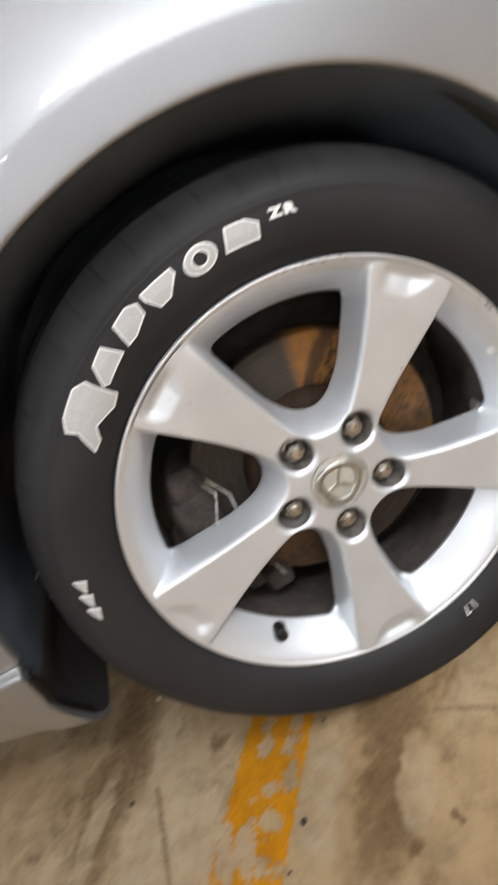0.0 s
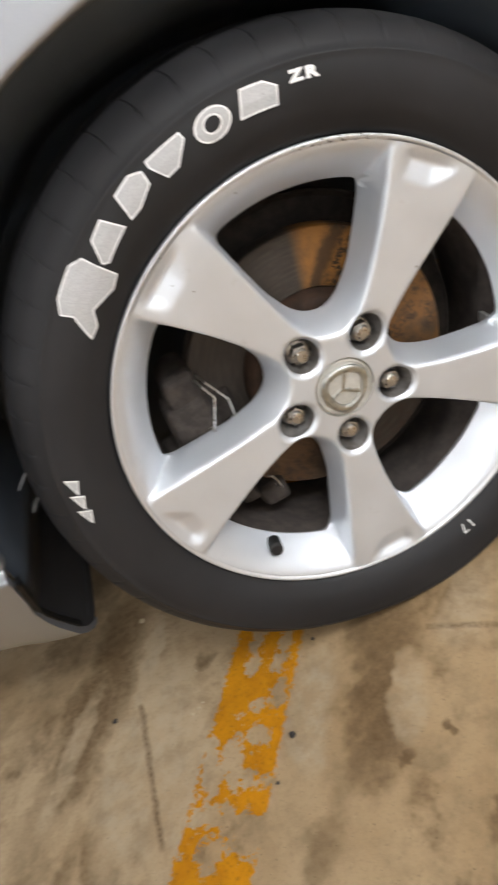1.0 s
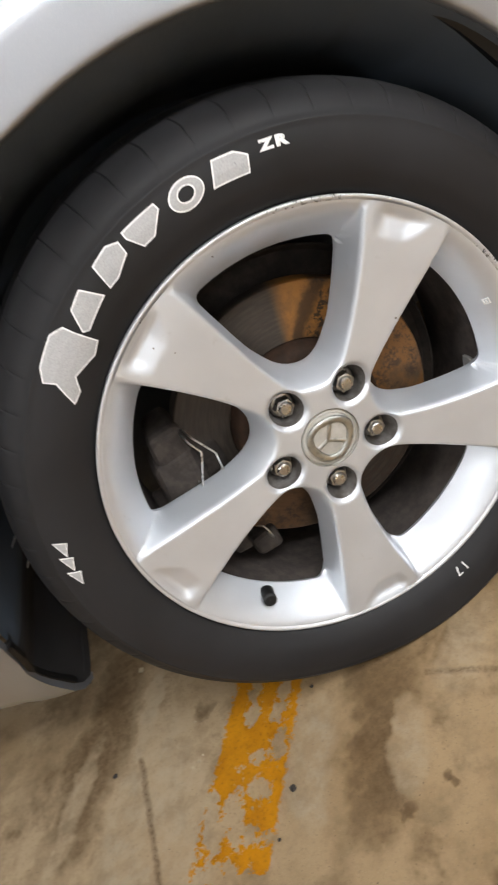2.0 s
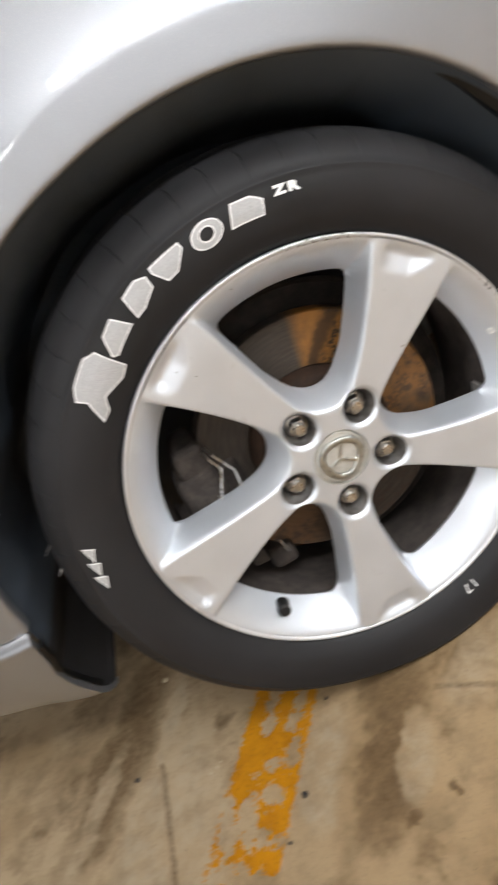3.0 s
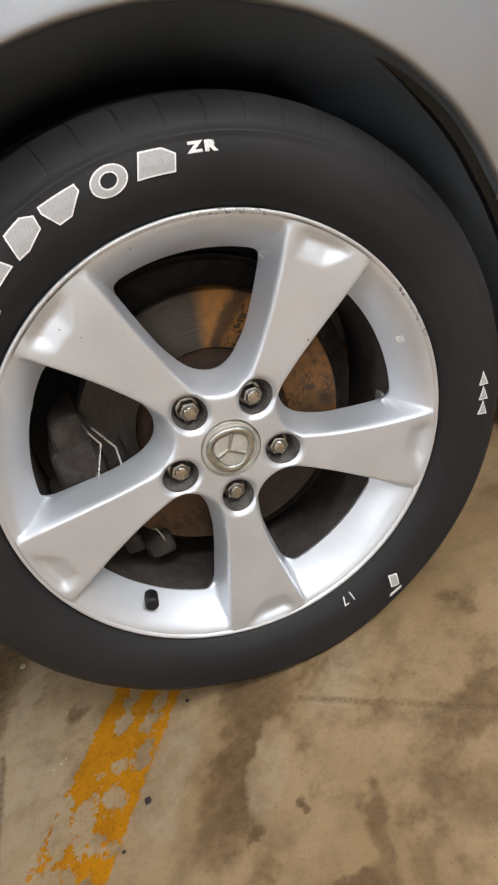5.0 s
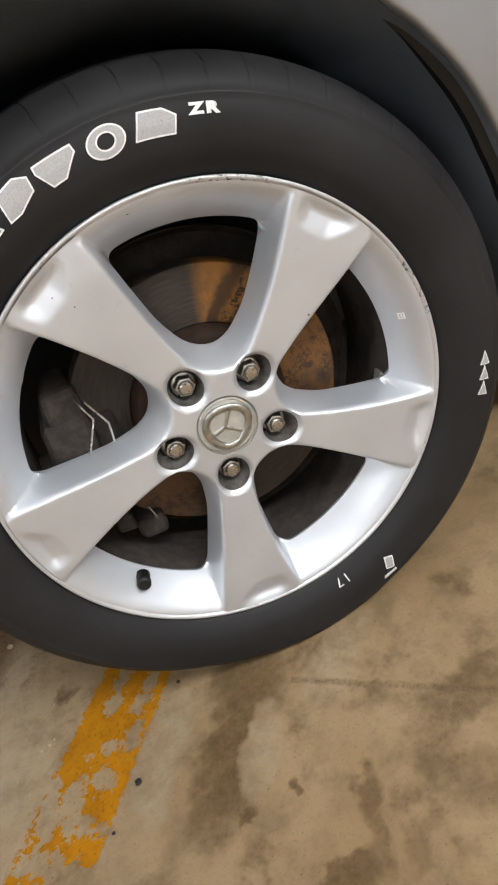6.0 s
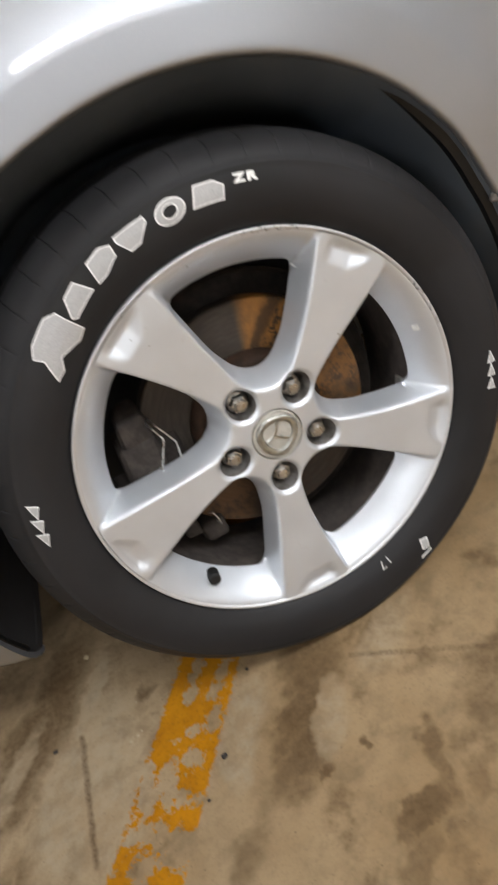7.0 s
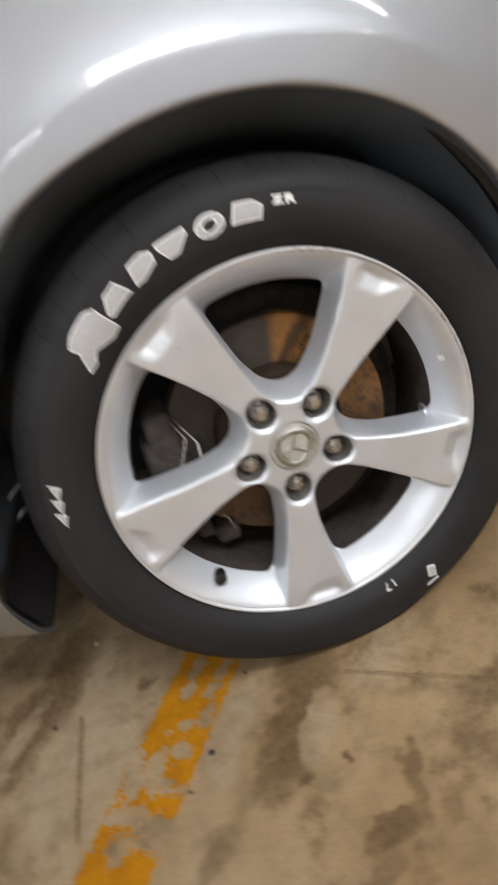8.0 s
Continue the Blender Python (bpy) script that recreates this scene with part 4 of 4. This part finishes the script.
def lug_nut():
    """A worn hexagon nut with a flange and a domed end."""
    verts, faces = [], []
    def add_ring(points):
        s = len(verts)
        verts.extend(points)
        return s
    hexa = lambda r, y: [(r * math.cos(math.pi * i / 12) / max(math.cos((i % 4 - 2) * math.pi / 12), 0.3) * 0.985, y, r * math.sin(math.pi * i / 12) / max(math.cos((i % 4 - 2) * math.pi / 12), 0.3) * 0.985) for i in range(24)]
    rnd = lambda r, y: [(r * math.cos(math.pi * i / 12), y, r * math.sin(math.pi * i / 12)) for i in range(24)]
    loops = [rnd(0.0128, 0.036), rnd(0.0128, 0.0315), rnd(0.0115, 0.0300), hexa(0.0092, 0.0295), hexa(0.0092, 0.0215), hexa(0.0086, 0.0200), rnd(0.0074, 0.0195), rnd(0.0066, 0.0176), rnd(0.0056, 0.0166), rnd(0.0030, 0.0163)]
    starts = [add_ring(l) for l in loops]
    for a, b in zip(starts, starts[1:]):
        for i in range(24):
            j = (i + 1) % 24
            faces.append((a + i, a + j, b + j, b + i))
    faces.append(tuple(starts[-1] + i for i in range(24)))
    return sharpen(mesh_of("lug_nut", verts, faces), 30)


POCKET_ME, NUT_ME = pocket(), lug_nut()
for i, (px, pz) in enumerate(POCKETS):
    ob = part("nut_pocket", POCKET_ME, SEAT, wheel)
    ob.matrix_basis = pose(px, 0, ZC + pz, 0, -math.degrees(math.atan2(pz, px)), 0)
    ob = part("lug_nut", NUT_ME, NUT, wheel, "worn bright steel wheel nut")
    ob.matrix_basis = pose(px, 0, ZC + pz, 0, 17 * i + 8, 0) @ Matrix.Diagonal((1.05, 1.0, 1.05, 1))

vs, fs = lathe([(0.0328, 0.0100), (0.0322, 0.0125), (0.0312, 0.0130), (0.0308, 0.0112), (0.0300, 0.0100), (0.0285, 0.0096), (0.0275, 0.0104), (0.020, 0.0092), (0.010, 0.0086), (0.0004, 0.0085)], 64)
part("centre_cap", sharpen(mesh_of("centre_cap", vs, fs), 40), CAP, wheel, "dull grey round centre cap")


def emblem():
    """A plain oval ring with a plain raised chevron bar."""
    verts, faces = [], []
    n = 48
    for i in range(n):
        a = 2 * math.pi * i / n
        for k in range(8):
            b = 2 * math.pi * k / 8
            r = 0.0216 + 0.0040 * math.cos(b) + 0.0012 * math.cos(3 * a + 1.2)
            verts.append((r * math.cos(a), 0.0082 + 0.0022 * math.sin(b), r * 1.02 * math.sin(a)))
    for i in range(n):
        for k in range(8):
            faces.append((i * 8 + k, i * 8 + (k + 1) % 8, ((i + 1) % n) * 8 + (k + 1) % 8, ((i + 1) % n) * 8 + k))
    for p, q in (((-0.0145, 0.010), (-0.001, -0.003)), ((-0.001, -0.003), (0.0145, 0.010)), ((-0.001, -0.003), (0.0, -0.016))):
        d = Vector((q[0] - p[0], q[1] - p[1])).normalized()
        nx, nz = -d.y * 0.0030, d.x * 0.0030
        s = len(verts)
        for x, z in (p, q):
            verts += [(x + nx, 0.0094, z + nz), (x, 0.0062, z), (x - nx, 0.0094, z - nz)]
        faces += [(s, s + 1, s + 4, s + 3), (s + 1, s + 2, s + 5, s + 4)]
    return mesh_of("emblem", verts, faces)


ob = part("emblem", emblem(), chrome("dull_emblem", (0.52, 0.53, 0.50), 0.32), wheel, "plain bright oval emblem")
ob.matrix_basis = pose(0, 0, ZC, 0, 80, 0)


def valve():
    v, f = lathe([(0.0001, -0.036), (0.0040, -0.036), (0.0054, -0.034), (0.0057, -0.022), (0.0055, -0.012), (0.0060, 0.0), (0.0062, 0.004), (0.0, 0.004)], 20, centre=(0, 0, 0))
    return sharpen(mesh_of("valve_stem", v, f), 40)


ob = part("valve_stem", valve(), BLACK, wheel, "short black rubber valve stem")
va = radians(-138.8)
ob.matrix_basis = pose(0.205 * math.cos(va), 0.030, ZC + 0.205 * math.sin(va), -8, 0, 0) @ Matrix.Diagonal((1.4, 0.50, 1.4, 1))


# white shapes on the tyre's wall ------------------------------------------
def wall_point(a, r, lift):
    a = radians(a)
    return settle((r * math.cos(a), side_y(r) - lift, ZC + r * math.sin(a)))


def refine(points, step):
    out = []
    for p, q in zip(points, points[1:] + points[:1]):
        n = max(1, int(math.hypot((q[0] - p[0]) * 0.0049, q[1] - p[1]) / step))
        out += [(p[0] + (q[0] - p[0]) * i / n, p[1] + (q[1] - p[1]) * i / n) for i in range(n)]
    return out


def sidewall_shape(outline, hole=None, border=0.0013):
    """A raised flat shape on the tyre wall from corners (angle, radius), with a brighter border."""
    from mathutils import geometry
    outer = refine(outline, 0.0022)
    mid_a, mid_r = sum(p[0] for p in outline) / len(outline), sum(p[1] for p in outline) / len(outline)

    def flat(p):
        return Vector(((p[0] - mid_a) * radians(1) * 0.281, p[1] - mid_r))

    pts = [flat(p) for p in outer]
    loops = [pts]
    if hole:
        loops.append([flat(p) for p in refine(hole, 0.0022)])
    inner = []
    for l in loops:
        turn_sum = sum(a.x * b.y - b.x * a.y for a, b in zip(l, l[1:] + l[:1]))
        side = (1 if turn_sum > 0 else -1) * (1 if l is loops[0] else -1)
        ring_in = []
        for i in range(len(l)):
            e1, e2 = (l[i] - l[i - 1]).normalized(), (l[(i + 1) % len(l)] - l[i]).normalized()
            nrm = Vector((-(e1.y + e2.y), e1.x + e2.x)) * side
            ring_in.append(l[i] + nrm.normalized() * border / max(0.5, math.sqrt(max(0.0, (1 + e1.dot(e2)) / 2))))
        inner.append(ring_in)
    co, ed = [], []
    for l in loops + inner:
        s = len(co)
        co += l
        ed += [(s + i, s + (i + 1) % len(l)) for i in range(len(l))]
    xs, ys = [c.x for c in pts], [c.y for c in pts]
    gx = np.arange(min(xs), max(xs), 0.0022)
    gy = np.arange(min(ys), max(ys), 0.0022)

    def inside(x, y, poly):
        ok, j = False, len(poly) - 1
        for i in range(len(poly)):
            a, b = poly[i], poly[j]
            if (a.y > y) != (b.y > y) and x < (b.x - a.x) * (y - a.y) / (b.y - a.y) + a.x:
                ok = not ok
            j = i
        return ok

    def gap(x, y):
        best = 9.0
        for l in loops:
            for i in range(len(l)):
                a, b = l[i], l[(i + 1) % len(l)]
                d = b - a
                t = max(0.0, min(1.0, ((x - a.x) * d.x + (y - a.y) * d.y) / max(d.length_squared, 1e-12)))
                best = min(best, math.hypot(x - a.x - t * d.x, y - a.y - t * d.y))
        return best

    for x in gx:
        for y in gy:
            if inside(x, y, loops[0]) and not (hole and inside(x, y, loops[1])) and gap(x, y) > border + 0.0006:
                co.append(Vector((x, y)))
    v2, _, tri, _, _, _ = geometry.delaunay_2d_cdt(co, ed, [], 0, 1e-7)
    verts = []
    for c in v2:
        verts.append(wall_point(mid_a + math.degrees(c.x / 0.281), mid_r + c.y, 0.0011))
    faces, mats = [], []
    for f in tri:
        cx, cy = sum(v2[i].x for i in f) / 3, sum(v2[i].y for i in f) / 3
        if not inside(cx, cy, loops[0]) or (hole and inside(cx, cy, loops[1])):
            continue
        faces.append(tuple(f))
        mats.append(0 if inside(cx, cy, inner[0]) and not (hole and inside(cx, cy, inner[1])) else 1)
    for l in loops:
        s = len(verts)
        m = len(l)
        for c in l:
            verts.append(wall_point(mid_a + math.degrees(c.x / 0.281), mid_r + c.y, 0.0011))
        for c in l:
            verts.append(wall_point(mid_a + math.degrees(c.x / 0.281), mid_r + c.y, -0.0006))
        for i in range(m):
            j = (i + 1) % m
            faces.append((s + i, s + j, s + m + j, s + m + i))
            mats.append(1)
    me = bpy.data.meshes.new("sidewall_shape")
    me.from_pydata(verts, [], faces)
    me.materials.append(WHITE)
    me.materials.append(WHITE_EDGE)
    me.polygons.foreach_set("material_index", mats)
    me.update()
    return me


def oval(a, r, da, dr, turn, n=28):
    out = []
    for i in range(n):
        b = 2 * math.pi * i / n
        u, v = da * math.cos(b), dr * math.sin(b)
        out.append((a + u * math.cos(turn) + v * math.sin(turn) / 0.0049, r - u * 0.0049 * math.sin(turn) + v * math.cos(turn)))
    return out


SHAPES = [
    ([(129.0, 0.2890), (126.5, 0.2945), (121.0, 0.2955), (118.9, 0.2885), (118.9, 0.2790), (118.6, 0.2575), (121.5, 0.2545), (126.4, 0.2640), (129.1, 0.2566), (131.9, 0.2590), (128.6, 0.2785)], None),
    ([(112.4, 0.2910), (110.8, 0.2712), (112.8, 0.2700), (117.5, 0.2675), (118.4, 0.2722), (115.9, 0.2885)], None),
    ([(108.3, 0.2916), (104.6, 0.2934), (102.6, 0.2880), (103.0, 0.2770), (106.9, 0.2700), (109.4, 0.2704)], None),
    ([(101.4, 0.2908), (94.6, 0.2902), (94.4, 0.2840), (97.6, 0.2704), (100.2, 0.2702), (101.6, 0.2850)], None),
    (oval(89.5, 0.2802, 3.35, 0.0118, 0.12), oval(89.5, 0.2805, 1.45, 0.0056, 0.12)),
    ([(83.6, 0.2920), (79.7, 0.2909), (77.6, 0.2845), (78.2, 0.2706), (85.1, 0.2718)], None),
    ([(-67.2, 0.2640), (-65.2, 0.2695), (-67.0, 0.2850), (-68.8, 0.2790)], None),
    ([(-66.9, 0.2890), (-67.2, 0.2925), (-70.8, 0.2905), (-70.4, 0.2875)], None),
]
for outline, hole in SHAPES:
    part("sidewall_shape", sidewall_shape(outline, hole), WHITE, wheel, "plain raised white shape on the tyre wall")
for base, sgn in ((160.2, 1), (-9.4, -1)):
    for k in range(3):
        a = base + sgn * 3.55 * k
        if sgn > 0:
            tri_pts = [(a, 0.2905 - 0.0002 * k), (a + 0.6, 0.2775), (a + 3.7, 0.2822)]
        else:
            tri_pts = [(a, 0.2825), (a - 3.3, 0.2885), (a - 3.2, 0.2768)]
        part("arrow_mark", sidewall_shape(tri_pts, None, 0.0009), WHITE, wheel, "white arrowhead on the tyre wall")


def tyre_text(name, body, a, r, size, wide, bold):
    """Raised characters on the tyre's wall, their tops away from the axle."""
    cu = bpy.data.curves.new(name, "FONT")
    cu.body, cu.size, cu.align_x, cu.align_y = body, size, "CENTER", "CENTER"
    cu.resolution_u, cu.offset, cu.space_character = 4, bold, 1.34
    tmp = new("text_source", cu)
    bpy.context.view_layer.update()
    me = bpy.data.meshes.new_from_object(tmp.evaluated_get(bpy.context.evaluated_depsgraph_get()))
    bpy.data.objects.remove(tmp)
    for v in me.vertices:
        v.co = wall_point(a - math.degrees(v.co.x * wide / r), r + v.co.y, 0.0010)
    me.name = name
    me.materials.clear()
    return me


part("number_mark", tyre_text("number_mark", "17", -79.0, 0.2520, 0.0144, 1.1, 0.0), WHITE_EDGE, wheel, "white number 17 on the tyre wall")
part("code_mark", tyre_text("code_mark", "ZR", 73.1, 0.2862, 0.0108, 1.50, 0.0007), WHITE_EDGE, wheel, "white letters ZR on the tyre wall")

# a small cast mark on the rim's dish, too small to read
def cast_mark():
    bm = bmesh.new()
    for x0, x1, z0, z1 in ((-0.0046, 0.0046, 0.0030, 0.0042), (-0.0046, 0.0046, -0.0042, -0.0030), (-0.0046, -0.0030, -0.003, 0.003), (0.0030, 0.0046, -0.003, 0.003), (-0.0010, 0.0008, -0.0018, 0.0018)):
        one = box_bm(x0, x1, -0.0010, 0.0008, z0, z1)
        me = bpy.data.meshes.new("tmp")
        one.to_mesh(me)
        one.free()
        bm.from_mesh(me)
        bpy.data.meshes.remove(me)
    return bm


ca = radians(5.0)
ob = part("cast_mark", cast_mark(), WHITE_EDGE, wheel, "small pale cast mark on the rim")
ob.matrix_basis = pose(0.2125 * math.cos(ca), dish_y(0.2125), ZC + 0.2125 * math.sin(ca), 0, -6, -50) @ Matrix.Diagonal((0.8, 1, 0.8, 1))


# ---- the brake ----
vs, fs = lathe([(0.086, 0.083), (0.0875, 0.0800), (0.148, 0.0800), (0.1495, 0.0815), (0.1500, 0.084), (0.150, 0.100), (0.148, 0.102), (0.086, 0.102)], 120)
disc = part("brake_disc", sharpen(mesh_of("brake_disc", vs, fs), 40), DISC, car, "rusty brake disc with orange rust patches")
vs, fs = lathe([(0.030, 0.058), (0.074, 0.058), (0.080, 0.060), (0.084, 0.066), (0.0865, 0.084)], 80)
part("disc_hat", sharpen(mesh_of("disc_hat", vs, fs), 40), HAT, disc, "dark rusty hub of the disc")
vs, fs = lathe([(0.06, 0.120), (0.172, 0.120), (0.178, 0.112), (0.180, 0.112), (0.180, 0.124), (0.06, 0.126)], 90, a0=-95, a1=125)
part("dust_shield", sharpen(mesh_of("dust_shield", vs, fs), 40), SHIELD, car, "brown dust shield behind the disc")

def casting(b, seed):
    """A rough cast block: a box with cut, uneven corners."""
    rnd = random.Random(seed)
    bm = box_bm(*b)
    size = min(b[1] - b[0], b[3] - b[2], b[5] - b[4])
    for v in bm.verts:
        for i in (0, 2):
            v.co[i] += rnd.uniform(-0.16, 0.16) * size
    bmesh.ops.bevel(bm, geom=list(bm.edges), offset=0.24 * size, segments=3, affect="EDGES", profile=0.5)
    for v in bm.verts:
        v.co += 0.03 * size * noise.noise_vector(v.co * 60)
    return bm


bm = casting((-0.026, 0.026, 0.058, 0.125, -0.037, 0.037), 1)
bmesh.ops.transform(bm, matrix=pose(-0.150, 0, 0.345, 0, 2, 0), verts=bm.verts)
caliper = part("brake_caliper", bm, CALIPER, car, "dirty brown-grey brake caliper with wire clips")
for nm, b, turn, seed in (("bracket_arm", (-0.020, 0.018, 0.062, 0.12, -0.021, 0.020), (-0.139, 0.391, 6), 4), ("bracket_arm", (-0.014, 0.014, 0.070, 0.12, -0.013, 0.013), (-0.182, 0.316, 4), 5),
                          ("bracket_arm", (-0.018, 0.018, 0.068, 0.12, -0.016, 0.016), (-0.120, 0.208, 6), 6), ("piston_housing", (-0.022, 0.022, 0.076, 0.12, -0.026, 0.026), (-0.112, 0.345, 5), 7),
                          ("bracket_arm", (-0.010, 0.010, 0.072, 0.12, -0.012, 0.012), (-0.145, 0.226, 4), 8)):
    bm = casting(b, seed)
    bmesh.ops.transform(bm, matrix=pose(turn[0], 0, turn[1], 0, turn[2], 0), verts=bm.verts)
    part(nm, bm, CALIPER, caliper)
part("wire_clip", tube_mesh("wire_clip", [(-0.124, 0.062, 0.394), (-0.121, 0.045, 0.390), (-0.116, 0.045, 0.373), (-0.136, 0.045, 0.340), (-0.138, 0.060, 0.338)], 0.0011), STEEL, caliper, "thin bright wire clip")
part("wire_clip", tube_mesh("wire_clip", [(-0.120, 0.070, 0.394), (-0.116, 0.050, 0.391), (-0.105, 0.050, 0.360), (-0.111, 0.050, 0.327), (-0.112, 0.075, 0.326)], 0.0011), STEEL, caliper, "thin bright wire clip")

# ---- loose bits on the floor ----
def crumb(name, place, size, mat, label, seed):
    bm = bmesh.new()
    bmesh.ops.create_icosphere(bm, subdivisions=2, radius=size)
    rnd = random.Random(seed)
    for v in bm.verts:
        v.co *= 0.7 + 0.5 * rnd.random()
        v.co.z *= 0.6
    low = min(v.co.z for v in bm.verts)
    for v in bm.verts:
        v.co.z -= low
    ob = part(name, bm, mat, None)
    ob.location = place
    return tagged(ob, label, "pebble")


STONE = rust("pale_stone", (0.36, 0.29, 0.18), (0.48, 0.41, 0.30), 0.8, 0.0)
TAR = rust("dark_grit", (0.03, 0.028, 0.025), (0.06, 0.05, 0.045), 0.8, 0.0)
crumb("pebble", (-0.418, 0.264, 0.0), 0.0046, STONE, "small pale stone lying on the concrete", 3)
crumb("pebble", (-0.263, -0.064, 0.0), 0.0042, TAR, "small dark lump of grit on the concrete", 5)
for px, py, size, seed in ((-0.366, 0.050, 0.0020, 11), (-0.377, 0.047, 0.0024, 12), (-0.359, 0.055, 0.0016, 13), (-0.356, 0.11, 0.0014, 14)):
    crumb("pebble", (px, py, 0.0), size, STONE, "tiny pale stone chip lying on the concrete", seed)
for px, py, size, seed in ((-0.188, 0.041, 0.0026, 21), (-0.300, -0.105, 0.0022, 23)):
    crumb("pebble", (px, py, 0.0), size, TAR, "tiny dark speck of grit on the concrete", seed)
crumb("pebble", (-0.491, 0.113, 0.0), 0.004, TAR, "small dark lump of grit on the concrete", 8)

part("wire_clip", tube_mesh("wire_clip", [(-0.117, 0.066, 0.240), (-0.112, 0.052, 0.246), (-0.110, 0.050, 0.236), (-0.110, 0.052, 0.226), (-0.113, 0.068, 0.222)], 0.0010), STEEL, caliper, "thin bright wire clip")
WEIGHT = chrome("dull_lead", (0.75, 0.74, 0.72), 0.5)
for a, y, w in ((-18.2, 0.064, 0.007), (143.6, 0.076, 0.006)):
    bm = box_bm(-0.002, 0.002, -0.008, 0.008, -w, w, 0.0012, 2)
    ob = part("wheel_weight", bm, WEIGHT, wheel, "small dull grey wheel weight")
    ob.matrix_basis = pose(0.197 * math.cos(radians(a)), y, ZC + 0.197 * math.sin(radians(a)), 0, -a, 0)
# trim clip and scratches on the liner
bm = box_bm(-0.0085, 0.0085, -0.003, 0.004, -0.005, 0.005, 0.0025, 3)
ob = part("trim_clip", bm, rust("dusty_clip", (0.10, 0.09, 0.08), (0.20, 0.18, 0.16), 0.7, 0.0), liner, "dusty grey trim clip")
ob.matrix_basis = pose(0.357, 0.013, 0.429, 0, 20, 0)
# a torn bit of the liner's edge behind the lip
verts, faces = [], [(0, 1, 2, 3), (7, 6, 5, 4)] + [(i, i + 4, (i + 1) % 4 + 4, (i + 1) % 4) for i in range(4)]
for back in (0.002, 0.0045):
    for a, r in ((114.6, 0.3955), (118.2, 0.3990), (120.8, 0.3905), (118.0, 0.3935)):
        ca, sa = math.cos(radians(a)), math.sin(radians(a))
        verts.append((r * ca, body_y(r * ca, ZC + r * sa) + flare_y(0, a) + back + 0.25 * (0.399 - r), ZC + r * sa))
part("torn_flap", mesh_of("torn_flap", verts, faces, False), rust("worn_liner_edge", (0.085, 0.09, 0.095), (0.17, 0.175, 0.18), 0.7, 0.0), liner, "torn grey edge of the liner")
SCRATCH = rust("pale_scratch", (0.70, 0.69, 0.67), (0.85, 0.84, 0.82), 0.7, 0.0)
for pts in ([(-0.3841, 0.188, 0.3446), (-0.3837, 0.230, 0.3357), (-0.3777, 0.268, 0.3298)], [(-0.3940, 0.200, 0.3032), (-0.3935, 0.235, 0.2963), (-0.3871, 0.268, 0.2914)]):
    part("scratch", tube_mesh("scratch", pts, 0.0017, 6), SCRATCH, liner, "pale scratch in the plastic")

# stone chips in the rim's paint
CHIP = rust("dark_chip", (0.13, 0.12, 0.11), (0.22, 0.20, 0.18), 0.8, 0.0)
for cx, cz, cr in ((0.115, 0.071, 0.0011), (-0.091, 0.188, 0.0008), (-0.078, 0.174, 0.0007), (-0.004, 0.223, 0.0009)):
    v, f = lathe([(0.0, -0.0002), (cr * 0.7, -0.0002), (cr, 0.0), (cr, 0.0006), (0.0, 0.0006)], 9, centre=(0, 0, 0))
    ob = part("paint_chip", mesh_of("paint_chip", v, f), CHIP, wheel, "small dark stone chip in the paint")
    ob.location = (cx, rim_y(cx, cz), ZC + cz)
